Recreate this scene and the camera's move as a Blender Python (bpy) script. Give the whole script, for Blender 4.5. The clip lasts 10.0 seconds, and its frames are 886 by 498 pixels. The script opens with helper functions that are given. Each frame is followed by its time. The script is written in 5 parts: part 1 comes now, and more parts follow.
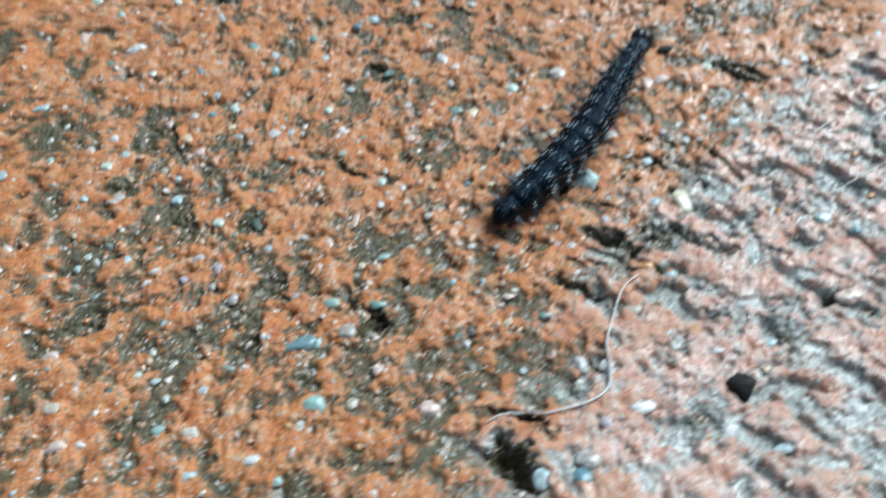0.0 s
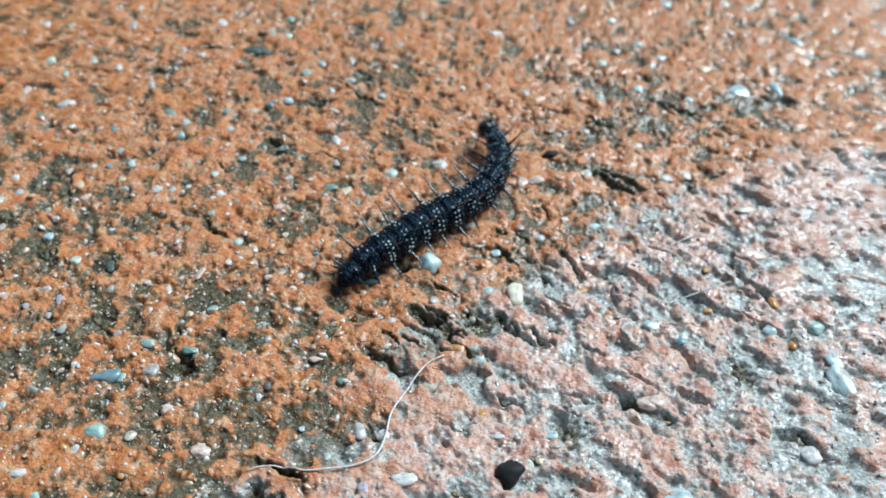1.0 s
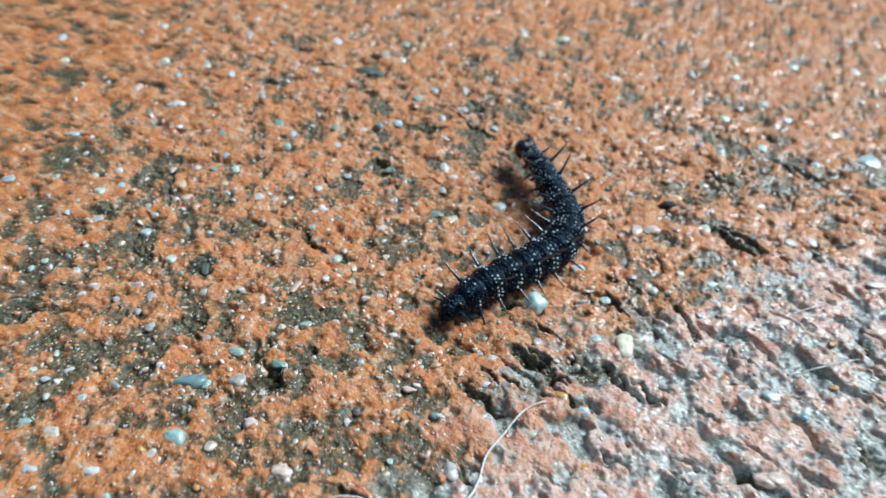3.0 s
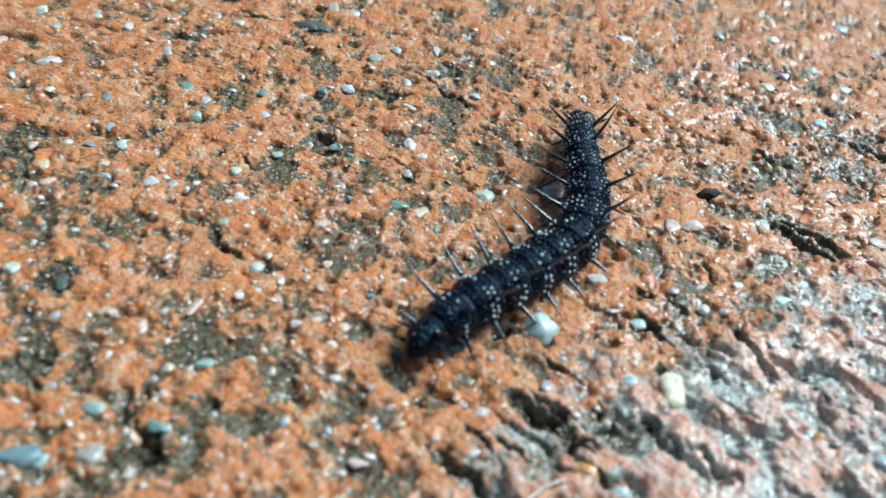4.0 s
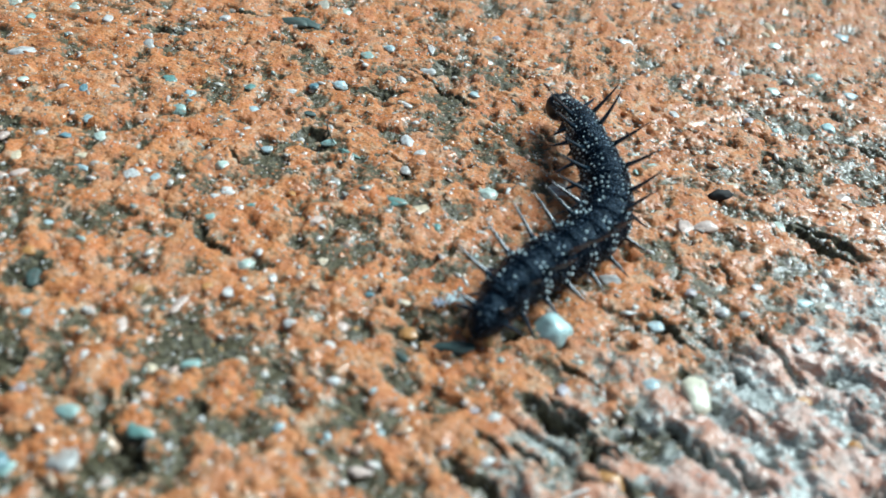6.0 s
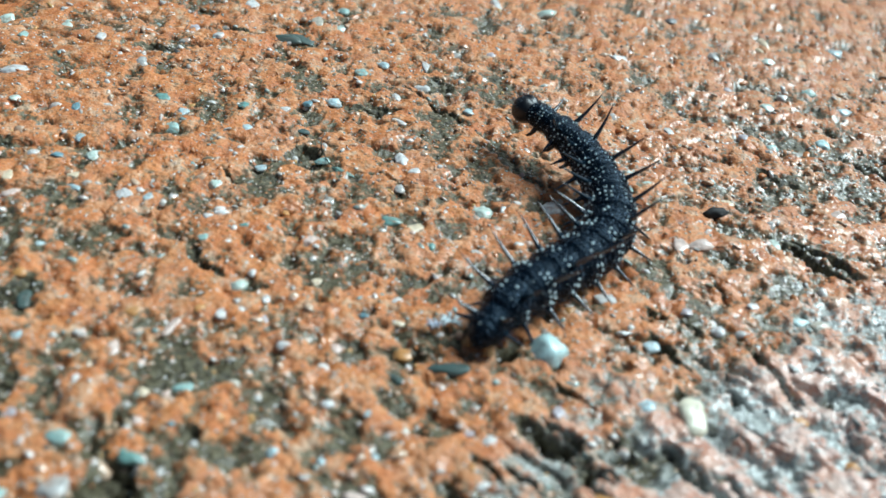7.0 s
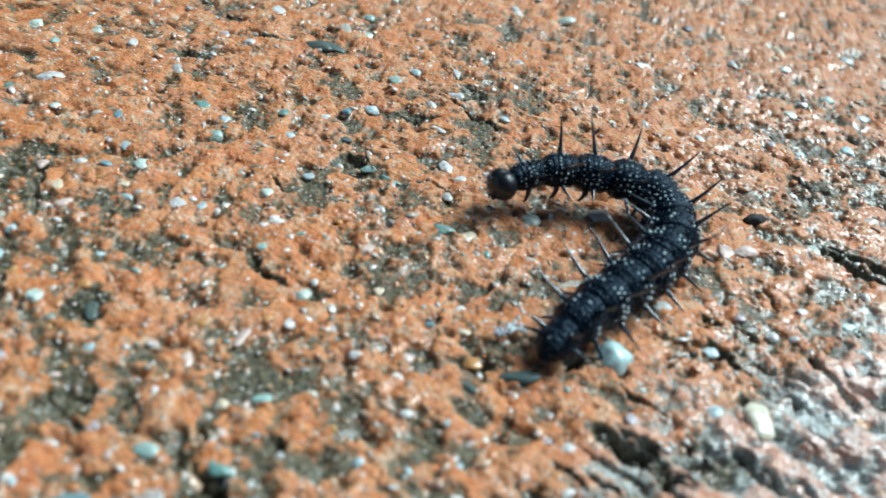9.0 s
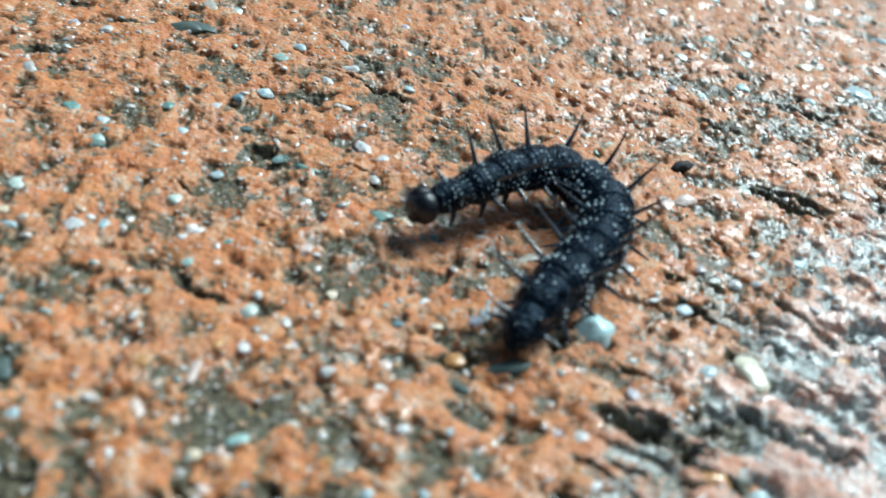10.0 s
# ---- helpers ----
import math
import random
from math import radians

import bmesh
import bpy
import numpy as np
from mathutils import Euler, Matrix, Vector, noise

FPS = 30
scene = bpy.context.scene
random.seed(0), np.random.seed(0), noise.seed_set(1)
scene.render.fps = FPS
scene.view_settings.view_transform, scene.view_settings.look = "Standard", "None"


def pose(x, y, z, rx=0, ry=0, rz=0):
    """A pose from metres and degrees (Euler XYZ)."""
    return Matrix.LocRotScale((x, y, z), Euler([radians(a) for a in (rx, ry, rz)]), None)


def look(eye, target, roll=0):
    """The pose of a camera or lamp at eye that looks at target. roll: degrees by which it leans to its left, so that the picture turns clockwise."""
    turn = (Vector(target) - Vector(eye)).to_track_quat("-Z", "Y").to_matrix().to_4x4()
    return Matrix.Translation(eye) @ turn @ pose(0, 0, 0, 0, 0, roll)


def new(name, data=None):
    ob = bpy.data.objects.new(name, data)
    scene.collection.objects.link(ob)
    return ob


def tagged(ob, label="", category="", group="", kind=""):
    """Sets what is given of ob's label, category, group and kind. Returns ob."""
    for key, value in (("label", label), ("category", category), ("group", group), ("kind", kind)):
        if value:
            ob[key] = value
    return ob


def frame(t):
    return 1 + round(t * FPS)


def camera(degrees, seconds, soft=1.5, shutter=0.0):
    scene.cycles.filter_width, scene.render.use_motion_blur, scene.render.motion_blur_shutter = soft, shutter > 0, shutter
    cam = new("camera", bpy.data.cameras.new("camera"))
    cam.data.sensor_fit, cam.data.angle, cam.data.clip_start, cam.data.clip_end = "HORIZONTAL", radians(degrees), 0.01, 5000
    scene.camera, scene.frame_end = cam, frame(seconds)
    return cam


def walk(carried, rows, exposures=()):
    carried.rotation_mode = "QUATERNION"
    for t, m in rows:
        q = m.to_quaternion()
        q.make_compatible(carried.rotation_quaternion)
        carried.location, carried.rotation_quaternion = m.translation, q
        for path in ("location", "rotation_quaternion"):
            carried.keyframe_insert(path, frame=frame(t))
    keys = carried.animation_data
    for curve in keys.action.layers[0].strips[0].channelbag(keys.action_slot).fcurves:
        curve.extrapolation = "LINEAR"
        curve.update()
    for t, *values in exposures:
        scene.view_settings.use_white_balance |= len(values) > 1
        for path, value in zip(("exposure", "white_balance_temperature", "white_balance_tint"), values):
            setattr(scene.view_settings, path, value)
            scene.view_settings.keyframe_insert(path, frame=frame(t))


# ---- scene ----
# The camera, carried by hand over the slab; lengths below are fractions of the whole path.
cam = camera(51.6, 10.0, soft=1.5, shutter=0.4)
METRES, EYE, TILT, LEAN = 0.15, 0.08857, -51.1, -2.06
ROWS = [
    (0.0, 0.0009, 0.0002, -0.0019, 0.06, 0.13, 0.03),
    (0.5, 0.1453, -0.0380, 0.0464, 3.11, 3.47, -3.40),
    (0.7, 0.1947, -0.0323, 0.0171, 4.07, 5.50, -5.15),
    (1.0, 0.2346, -0.0221, -0.0241, 5.67, 6.80, -7.21),
    (1.2, 0.2551, -0.0127, -0.0048, 6.45, 6.11, -8.41),
    (1.5, 0.2743, -0.0084, -0.0661, 7.36, 8.04, -10.28),
    (2.0, 0.2566, -0.0139, -0.0740, 8.78, 8.59, -12.40),
    (2.5, 0.2557, -0.0312, -0.0701, 9.37, 9.09, -13.62),
    (2.7, 0.2302, -0.0265, -0.0615, 9.08, 9.39, -13.88),
    (3.8, 0.1447, 0.2308, -0.0208, 6.40, 10.84, -13.41),
    (4.0, 0.1436, 0.2567, -0.0118, 6.09, 11.19, -13.32),
    (4.5, 0.1227, 0.3137, -0.0300, 5.13, 12.31, -13.18),
    (5.0, 0.1247, 0.2987, -0.0362, 4.82, 12.64, -13.43),
    (5.5, 0.1285, 0.2959, -0.0318, 4.52, 13.13, -13.41),
    (6.0, 0.1230, 0.2974, -0.0287, 4.21, 13.59, -13.26),
    (6.2, 0.1236, 0.2985, -0.0240, 4.20, 13.72, -13.22),
    (7.3, 0.1185, 0.2987, -0.0223, 3.79, 14.39, -13.03),
    (7.5, 0.1125, 0.2989, -0.0262, 3.70, 14.38, -13.04),
    (8.0, 0.0973, 0.2943, -0.0319, 3.27, 14.53, -13.26),
    (8.5, 0.0857, 0.2841, -0.0382, 2.57, 14.80, -13.10),
    (9.0, 0.0648, 0.2911, -0.0317, 1.79, 14.83, -12.24),
    (9.2, 0.0622, 0.2878, -0.0289, 0.46, 14.62, -11.18),
    (9.5, 0.0643, 0.3107, -0.0237, -1.03, 14.79, -8.94),
    (9.7, 0.0388, 0.3192, -0.0175, -3.40, 14.22, -6.67),
    (10.0, -0.0091, 0.3409, -0.0188, -6.99, 14.03, -2.45),
]
walk(cam, [(t, pose(0, 0, EYE, TILT, LEAN, 0) @ pose(METRES * x, METRES * y, METRES * z, 90 + pitch, roll, yaw)) for t, x, y, z, yaw, pitch, roll in ROWS],
     exposures=((0.0, 0.13, 5450, -1.0), (2.5, 0.12, 5500, -1.0), (4.0, 0.26, 5430, -5.0), (8.5, 0.28, 5420, -6.0), (10.0, 0.30, 5340, -6.0)))
cam.data.dof.use_dof = True
cam.data.dof.focus_distance = 0.108
cam.data.dof.aperture_fstop = 31.0

# World and sun: a bright overcast sky, light from the side and a little from behind.
SUN_AZIMUTH, SUN_HEIGHT = 43.0, 50.0
world = bpy.data.worlds.new("world")
scene.world = world
world.use_nodes = True
wn = world.node_tree.nodes
sky = wn.new("ShaderNodeTexSky")
sky.sky_type, sky.sun_disc = "NISHITA", False
sky.sun_elevation, sky.sun_rotation = radians(SUN_HEIGHT), radians(90 - SUN_AZIMUTH)
sky.dust_density = 6.0
wn["Background"].inputs["Strength"].default_value = 0.041
world.node_tree.links.new(sky.outputs[0], wn["Background"].inputs["Color"])
sun = new("sun", bpy.data.lights.new("sun", "SUN"))
sun.data.energy, sun.data.angle, sun.data.color = 3.85, radians(32), (1.0, 1.0, 0.98)
sun.matrix_world = look((math.cos(radians(SUN_AZIMUTH)), math.sin(radians(SUN_AZIMUTH)), math.tan(radians(SUN_HEIGHT))), (0, 0, 0))

MM = 0.001


# ---- materials ----
def material(name):
    m = bpy.data.materials.new(name)
    m.use_nodes = True
    return m, m.node_tree.nodes, m.node_tree.links, m.node_tree.nodes["Principled BSDF"]


def noise_node(nodes, links, size_mm, detail=3.0, rough=0.55):
    """Noise on object coordinates with features of about size_mm."""
    co = nodes.new("ShaderNodeTexCoord")
    n = nodes.new("ShaderNodeTexNoise")
    n.inputs["Scale"].default_value = 1.0 / (size_mm * MM)
    n.inputs["Detail"].default_value, n.inputs["Roughness"].default_value = detail, rough
    links.new(co.outputs["Object"], n.inputs["Vector"])
    return n


def ramp_node(nodes, links, source, stops):
    r = nodes.new("ShaderNodeValToRGB")
    e = r.color_ramp.elements
    while len(e) < len(stops):
        e.new(0.5)
    for el, (at, col) in zip(e, stops):
        el.position, el.color = at, (*col, 1) if len(col) == 3 else col
    links.new(source, r.inputs[0])
    return r


def mix_node(nodes, links, fac, a, b, blend="MIX"):
    m = nodes.new("ShaderNodeMix")
    m.data_type, m.blend_type = "RGBA", blend
    for socket, value in ((m.inputs["Factor"], fac), (m.inputs["A"], a), (m.inputs["B"], b)):
        if isinstance(value, (float, int)):
            socket.default_value = value
        elif isinstance(value, tuple):
            socket.default_value = (*value, 1)
        else:
            links.new(value, socket)
    return m.outputs["Result"]


def map_node(nodes, links, source, a, b, c, d):
    m = nodes.new("ShaderNodeMapRange")
    links.new(source, m.inputs[0])
    for i, v in enumerate((a, b, c, d)):
        m.inputs[i + 1].default_value = v
    return m.outputs[0]


def bump_node(nodes, links, height, distance_mm, bsdf, strength=1.0, under=None):
    b = nodes.new("ShaderNodeBump")
    b.inputs["Distance"].default_value, b.inputs["Strength"].default_value = distance_mm * MM, strength
    links.new(height, b.inputs["Height"])
    if under:
        links.new(under.outputs[0], b.inputs["Normal"])
    links.new(b.outputs[0], bsdf.inputs["Normal"])
    return b


def slab_material():
    """Worn orange paint on damp, gritty concrete; the paint is washed out to pink where the bare cement shows."""
    m, nd, lk, bs = material("painted_concrete")
    wear, grey = nd.new("ShaderNodeAttribute"), nd.new("ShaderNodeAttribute")
    wear.attribute_name, grey.attribute_name = "wear", "grey"
    wet = nd.new("ShaderNodeAttribute")
    wet.attribute_name = "wet"
    fine, mid, big, tiny = noise_node(nd, lk, 0.45, 4), noise_node(nd, lk, 1.9, 4), noise_node(nd, lk, 8, 3), noise_node(nd, lk, 0.22, 2)
    orange = ramp_node(nd, lk, mid.outputs[0], [(0.26, (0.27, 0.085, 0.026)), (0.42, (0.49, 0.162, 0.040)), (0.56, (0.56, 0.225, 0.072)), (0.68, (0.58, 0.40, 0.26))])
    pink = ramp_node(nd, lk, mid.outputs[0], [(0.3, (0.40, 0.14, 0.075)), (0.46, (0.58, 0.34, 0.265)), (0.66, (0.68, 0.56, 0.50))])
    paint = mix_node(nd, lk, map_node(nd, lk, grey.outputs["Fac"], 0.15, 0.85, 0, 1), orange.outputs[0], pink.outputs[0])
    paint = mix_node(nd, lk, map_node(nd, lk, big.outputs[0], 0.45, 0.7, 0, 0.45), paint, (0.54, 0.28, 0.15))
    rust = noise_node(nd, lk, 4.5, 3)
    redder = mix_node(nd, lk, map_node(nd, lk, grey.outputs["Fac"], 0.2, 0.8, 0, 1), (0.46, 0.115, 0.028), (0.50, 0.225, 0.155))
    paint = mix_node(nd, lk, map_node(nd, lk, rust.outputs[0], 0.50, 0.64, 0, 0.32), paint, redder)
    paint = mix_node(nd, lk, map_node(nd, lk, tiny.outputs[0], 0.58, 0.68, 0, 0.35), paint, (0.64, 0.48, 0.34))
    paint = mix_node(nd, lk, map_node(nd, lk, tiny.outputs[0], 0.38, 0.31, 0, 0.6), paint, (0.16, 0.07, 0.03))
    specks = noise_node(nd, lk, 0.34, 2, 0.5)
    paint = mix_node(nd, lk, map_node(nd, lk, specks.outputs[0], 0.38, 0.31, 0, 0.75), paint, (0.085, 0.055, 0.03))
    paint = mix_node(nd, lk, map_node(nd, lk, specks.outputs[0], 0.66, 0.72, 0, 0.6), paint, (0.66, 0.50, 0.38))
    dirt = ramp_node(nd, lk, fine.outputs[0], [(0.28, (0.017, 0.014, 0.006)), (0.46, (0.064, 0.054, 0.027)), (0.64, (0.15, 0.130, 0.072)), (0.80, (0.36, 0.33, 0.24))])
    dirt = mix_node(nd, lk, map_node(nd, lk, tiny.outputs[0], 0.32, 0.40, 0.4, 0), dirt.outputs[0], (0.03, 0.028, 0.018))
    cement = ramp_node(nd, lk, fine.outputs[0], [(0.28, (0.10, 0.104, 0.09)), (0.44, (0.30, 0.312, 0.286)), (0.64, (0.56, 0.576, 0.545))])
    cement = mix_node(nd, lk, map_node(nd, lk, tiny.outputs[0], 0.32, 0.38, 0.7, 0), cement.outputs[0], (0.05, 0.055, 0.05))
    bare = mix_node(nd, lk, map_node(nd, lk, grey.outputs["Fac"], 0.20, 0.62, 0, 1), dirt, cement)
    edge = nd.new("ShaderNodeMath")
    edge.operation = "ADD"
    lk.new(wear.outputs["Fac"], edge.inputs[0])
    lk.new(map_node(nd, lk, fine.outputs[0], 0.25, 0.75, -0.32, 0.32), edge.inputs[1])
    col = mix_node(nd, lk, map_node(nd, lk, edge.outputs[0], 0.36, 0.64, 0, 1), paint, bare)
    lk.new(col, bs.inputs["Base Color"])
    lk.new(map_node(nd, lk, wet.outputs["Fac"], 0.3, 0.9, 0.62, 0.30), bs.inputs["Roughness"])
    b1 = bump_node(nd, lk, mid.outputs[0], 0.5, bs, 0.4)
    b2 = bump_node(nd, lk, fine.outputs[0], 0.26, bs, 1.0, b1)
    # a thin film of water
    lk.new(map_node(nd, lk, wet.outputs["Fac"], 0.56, 0.88, 0.0, 0.72), bs.inputs["Coat Weight"])
    bs.inputs["Specular IOR Level"].default_value = 0.45
    bs.inputs["Coat Roughness"].default_value = 0.08
    film = noise_node(nd, lk, 0.62, 2.0, 0.5)
    ripple = nd.new("ShaderNodeBump")
    ripple.inputs["Distance"].default_value, ripple.inputs["Strength"].default_value = 0.16 * MM, 1.0
    lk.new(film.outputs[0], ripple.inputs["Height"])
    lk.new(ripple.outputs[0], bs.inputs["Coat Normal"])
    return m


STONE_COLOURS = {
    "white": (0.70, 0.69, 0.67), "cream": (0.72, 0.60, 0.42), "greenwhite": (0.58, 0.68, 0.60), "grey": (0.46, 0.45, 0.43),
    "lightblue": (0.48, 0.61, 0.64), "lightteal": (0.36, 0.54, 0.50), "teal": (0.16, 0.32, 0.29), "darkteal": (0.04, 0.085, 0.08),
    "blue": (0.17, 0.31, 0.36), "pinkwhite": (0.70, 0.55, 0.48), "amber": (0.56, 0.27, 0.075), "bright": (0.84, 0.79, 0.61), "bluewhite": (0.56, 0.75, 0.74), "black": (0.006, 0.006, 0.007),
    "lilac": (0.50, 0.46, 0.50), "pale": (0.56, 0.52, 0.43), "darkgrey": (0.12, 0.12, 0.12)}


def stone_material(name, colour):
    m, nd, lk, bs = material(name + "_stone")
    a, b = noise_node(nd, lk, 0.5, 4), noise_node(nd, lk, 1.8, 2)
    info = nd.new("ShaderNodeObjectInfo")
    dark, light = tuple(c * 0.62 for c in colour), tuple(min(0.85, c * 1.12) for c in colour)
    base = ramp_node(nd, lk, a.outputs[0], [(0.32, dark), (0.5, colour), (0.7, light)]).outputs[0]
    co = nd.new("ShaderNodeTexCoord")
    smear = nd.new("ShaderNodeTexNoise")
    smear.inputs["Scale"].default_value, smear.inputs["Detail"].default_value = 1600.0, 5.0
    shift = nd.new("ShaderNodeVectorMath")
    shift.operation = "ADD"
    lk.new(co.outputs["Object"], shift.inputs[0])
    lk.new(info.outputs["Random"], shift.inputs[1])
    lk.new(shift.outputs[0], smear.inputs["Vector"])
    base = mix_node(nd, lk, map_node(nd, lk, b.outputs[0], 0.58, 0.70, 0, 0.3), base, (0.42, 0.24, 0.13) if sum(colour) > 0.6 else (0.10, 0.09, 0.08) if sum(colour) > 0.1 else (0.02, 0.02, 0.02))
    base = mix_node(nd, lk, map_node(nd, lk, smear.outputs[0], 0.56, 0.66, 0, 0.15 if name.startswith("b") else 0.55), base, (0.40, 0.21, 0.11) if sum(colour) > 0.6 else (0.09, 0.085, 0.075) if sum(colour) > 0.1 else (0.02, 0.02, 0.02))
    base = mix_node(nd, lk, map_node(nd, lk, info.outputs["Random"], 0, 1, 0, 0.14 if sum(colour) > 0.1 else 0.02), base, (0.36, 0.30, 0.22))
    lk.new(base, bs.inputs["Base Color"])
    dark_stone = sum(colour) < 0.4
    bs.inputs["Roughness"].default_value = 0.75 if sum(colour) < 0.1 else 0.5 if dark_stone else 0.3
    bs.inputs["Coat Weight"].default_value, bs.inputs["Coat Roughness"].default_value = (0.0 if sum(colour) < 0.1 else 0.15 if dark_stone else 0.35), 0.12
    bump_node(nd, lk, a.outputs[0], 0.12, bs, 0.7)
    return m


def grit_material(name, stops, smear_colour, smear_share):
    """Sand grains of many colours, smeared with paint or dirt."""
    m, nd, lk, bs = material(name)
    geo = nd.new("ShaderNodeNewGeometry")
    grains = ramp_node(nd, lk, geo.outputs["Random Per Island"], stops)
    grains.color_ramp.interpolation = "CONSTANT"
    a = noise_node(nd, lk, 0.3, 3)
    smear = noise_node(nd, lk, 0.9, 4)
    base = mix_node(nd, lk, map_node(nd, lk, a.outputs[0], 0.3, 0.7, 0.3, 0.0), grains.outputs[0], (0.24, 0.17, 0.11))
    base = mix_node(nd, lk, map_node(nd, lk, smear.outputs[0], 0.51, 0.61, 0, smear_share), base, smear_colour)
    base = mix_node(nd, lk, map_node(nd, lk, smear.outputs[0], 0.43, 0.35, 0, 0.5), base, (0.19, 0.16, 0.10))
    lk.new(base, bs.inputs["Base Color"])
    lk.new(map_node(nd, lk, geo.outputs["Random Per Island"], 0, 1, 0.08, 0.42), bs.inputs["Roughness"])
    bs.inputs["Coat Weight"].default_value, bs.inputs["Coat Roughness"].default_value = 0.6, 0.06
    bump_node(nd, lk, a.outputs[0], 0.06, bs, 0.6)
    return m


def skin_material():
    """Velvety black skin with fine transverse wrinkles and a faint blue sheen."""
    m, nd, lk, bs = material("black_skin")
    a, b = noise_node(nd, lk, 0.16, 3), noise_node(nd, lk, 1.0, 3)
    folds = noise_node(nd, lk, 0.5, 2)
    squash = nd.new("ShaderNodeMapping")
    squash.inputs["Scale"].default_value = (2.6, 0.45, 0.45)
    lk.new(folds.inputs["Vector"].links[0].from_socket, squash.inputs["Vector"])
    lk.new(squash.outputs[0], folds.inputs["Vector"])
    lk.new(ramp_node(nd, lk, a.outputs[0], [(0.40, (0.0006, 0.0015, 0.0032)), (0.57, (0.0030, 0.0075, 0.0155)), (0.68, (0.009, 0.021, 0.040)), (0.80, (0.03, 0.045, 0.07))]).outputs[0], bs.inputs["Base Color"])
    lk.new(map_node(nd, lk, b.outputs[0], 0.3, 0.7, 0.15, 0.24), bs.inputs["Roughness"])
    bs.inputs["Specular IOR Level"].default_value = 0.16
    bs.inputs["Specular Tint"].default_value = (0.42, 0.68, 1.0, 1)
    # pale skin flecks, which also paint the fuzzy sheen and small highlights into the colour
    fleck = noise_node(nd, lk, 0.17, 1)
    col = mix_node(nd, lk, map_node(nd, lk, fleck.outputs[0], 0.65, 0.71, 0, 0.8), bs.inputs["Base Color"].links[0].from_socket, (0.24, 0.32, 0.42))
    lk.new(col, bs.inputs["Base Color"])
    b1 = bump_node(nd, lk, folds.outputs[0], 0.30, bs, 0.8)
    bump_node(nd, lk, a.outputs[0], 0.10, bs, 0.8, b1)
    return m


def plain_material(name, colour, rough=0.4, size_mm=0.4, bump_mm=0.03, coat=0.0):
    m, nd, lk, bs = material(name)
    a = noise_node(nd, lk, size_mm, 3)
    lk.new(ramp_node(nd, lk, a.outputs[0], [(0.3, tuple(c * 0.65 for c in colour)), (0.7, tuple(min(0.9, c * 1.2) for c in colour))]).outputs[0], bs.inputs["Base Color"])
    bs.inputs["Roughness"].default_value, bs.inputs["Coat Weight"].default_value = rough, coat
    bump_node(nd, lk, a.outputs[0], bump_mm, bs, 0.5)
    return m


SLAB, SKIN = slab_material(), skin_material()
GRIT = grit_material("sand", [
    (0.0, (0.70, 0.68, 0.65)), (0.20, (0.62, 0.46, 0.33)), (0.38, (0.46, 0.45, 0.42)), (0.48, (0.30, 0.40, 0.38)), (0.55, (0.54, 0.38, 0.27)),
    (0.67, (0.55, 0.20, 0.055)), (0.80, (0.20, 0.17, 0.11)), (0.85, (0.05, 0.065, 0.065)), (0.88, (0.56, 0.33, 0.10)), (0.91, (0.78, 0.77, 0.74))], (0.54, 0.20, 0.06), 0.5)
FINE_GRIT = grit_material("fine_sand", [
    (0.0, (0.70, 0.68, 0.65)), (0.20, (0.62, 0.46, 0.33)), (0.38, (0.46, 0.45, 0.42)), (0.48, (0.30, 0.40, 0.38)), (0.55, (0.54, 0.38, 0.27)),
    (0.67, (0.55, 0.20, 0.055)), (0.80, (0.20, 0.17, 0.11)), (0.85, (0.05, 0.065, 0.065)), (0.88, (0.56, 0.33, 0.10)), (0.91, (0.78, 0.77, 0.74))], (0.54, 0.20, 0.06), 0.25)
PALE_GRIT = grit_material("pale_sand", [
    (0.0, (0.60, 0.60, 0.58)), (0.22, (0.42, 0.44, 0.43)), (0.45, (0.52, 0.38, 0.32)), (0.62, (0.30, 0.34, 0.34)), (0.76, (0.58, 0.46, 0.40)),
    (0.88, (0.09, 0.10, 0.10)), (0.92, (0.54, 0.34, 0.14)), (0.95, (0.74, 0.74, 0.72))], (0.34, 0.33, 0.31), 0.6)
STONES = {k: stone_material(k, v) for k, v in STONE_COLOURS.items()}
WHITE_DOT = plain_material("white_wart", (0.64, 0.80, 0.86), 0.2)
SPINE = plain_material("black_spine", (0.009, 0.024, 0.042), 0.15, 0.3, 0.03, 1.0)
BRISTLE = plain_material("dark_bristle", (0.012, 0.018, 0.028), 0.4)
PALE_BRISTLE = plain_material("pale_bristle", (0.07, 0.10, 0.15), 0.35)
HEAD_HAIR = plain_material("grey_head_hair", (0.10, 0.12, 0.15), 0.35)
HEAD = plain_material("black_head", (0.005, 0.007, 0.011), 0.36, 0.25, 0.06, 0.0)
PROLEG = plain_material("amber_proleg", (0.30, 0.19, 0.08), 0.4)
HAIR = plain_material("pale_fibre", (0.72, 0.72, 0.70), 0.3)
DARK_HAIR = plain_material("dark_fibre", (0.03, 0.025, 0.02), 0.35)
LINT = plain_material("bluish_lint", (0.68, 0.84, 0.92), 0.2, 0.4, 0.03, 0.5)
LILAC_LINT = plain_material("lilac_lint", (0.68, 0.72, 0.90), 0.25)


# ---- helpers for meshes ----
def mesh_from(name, verts, faces, mat, smooth=True):
    me = bpy.data.meshes.new(name)
    me.from_pydata([tuple(v) for v in verts], [], [tuple(f) for f in faces])
    me.materials.append(mat)
    if smooth:
        me.polygons.foreach_set("use_smooth", [True] * len(me.polygons))
    me.update()
    return me


def part(name, me, parent, label="", m=None):
    ob = new(name, me)
    ob.parent = parent
    if m is not None:
        ob.matrix_basis = m
    return tagged(ob, label=label)


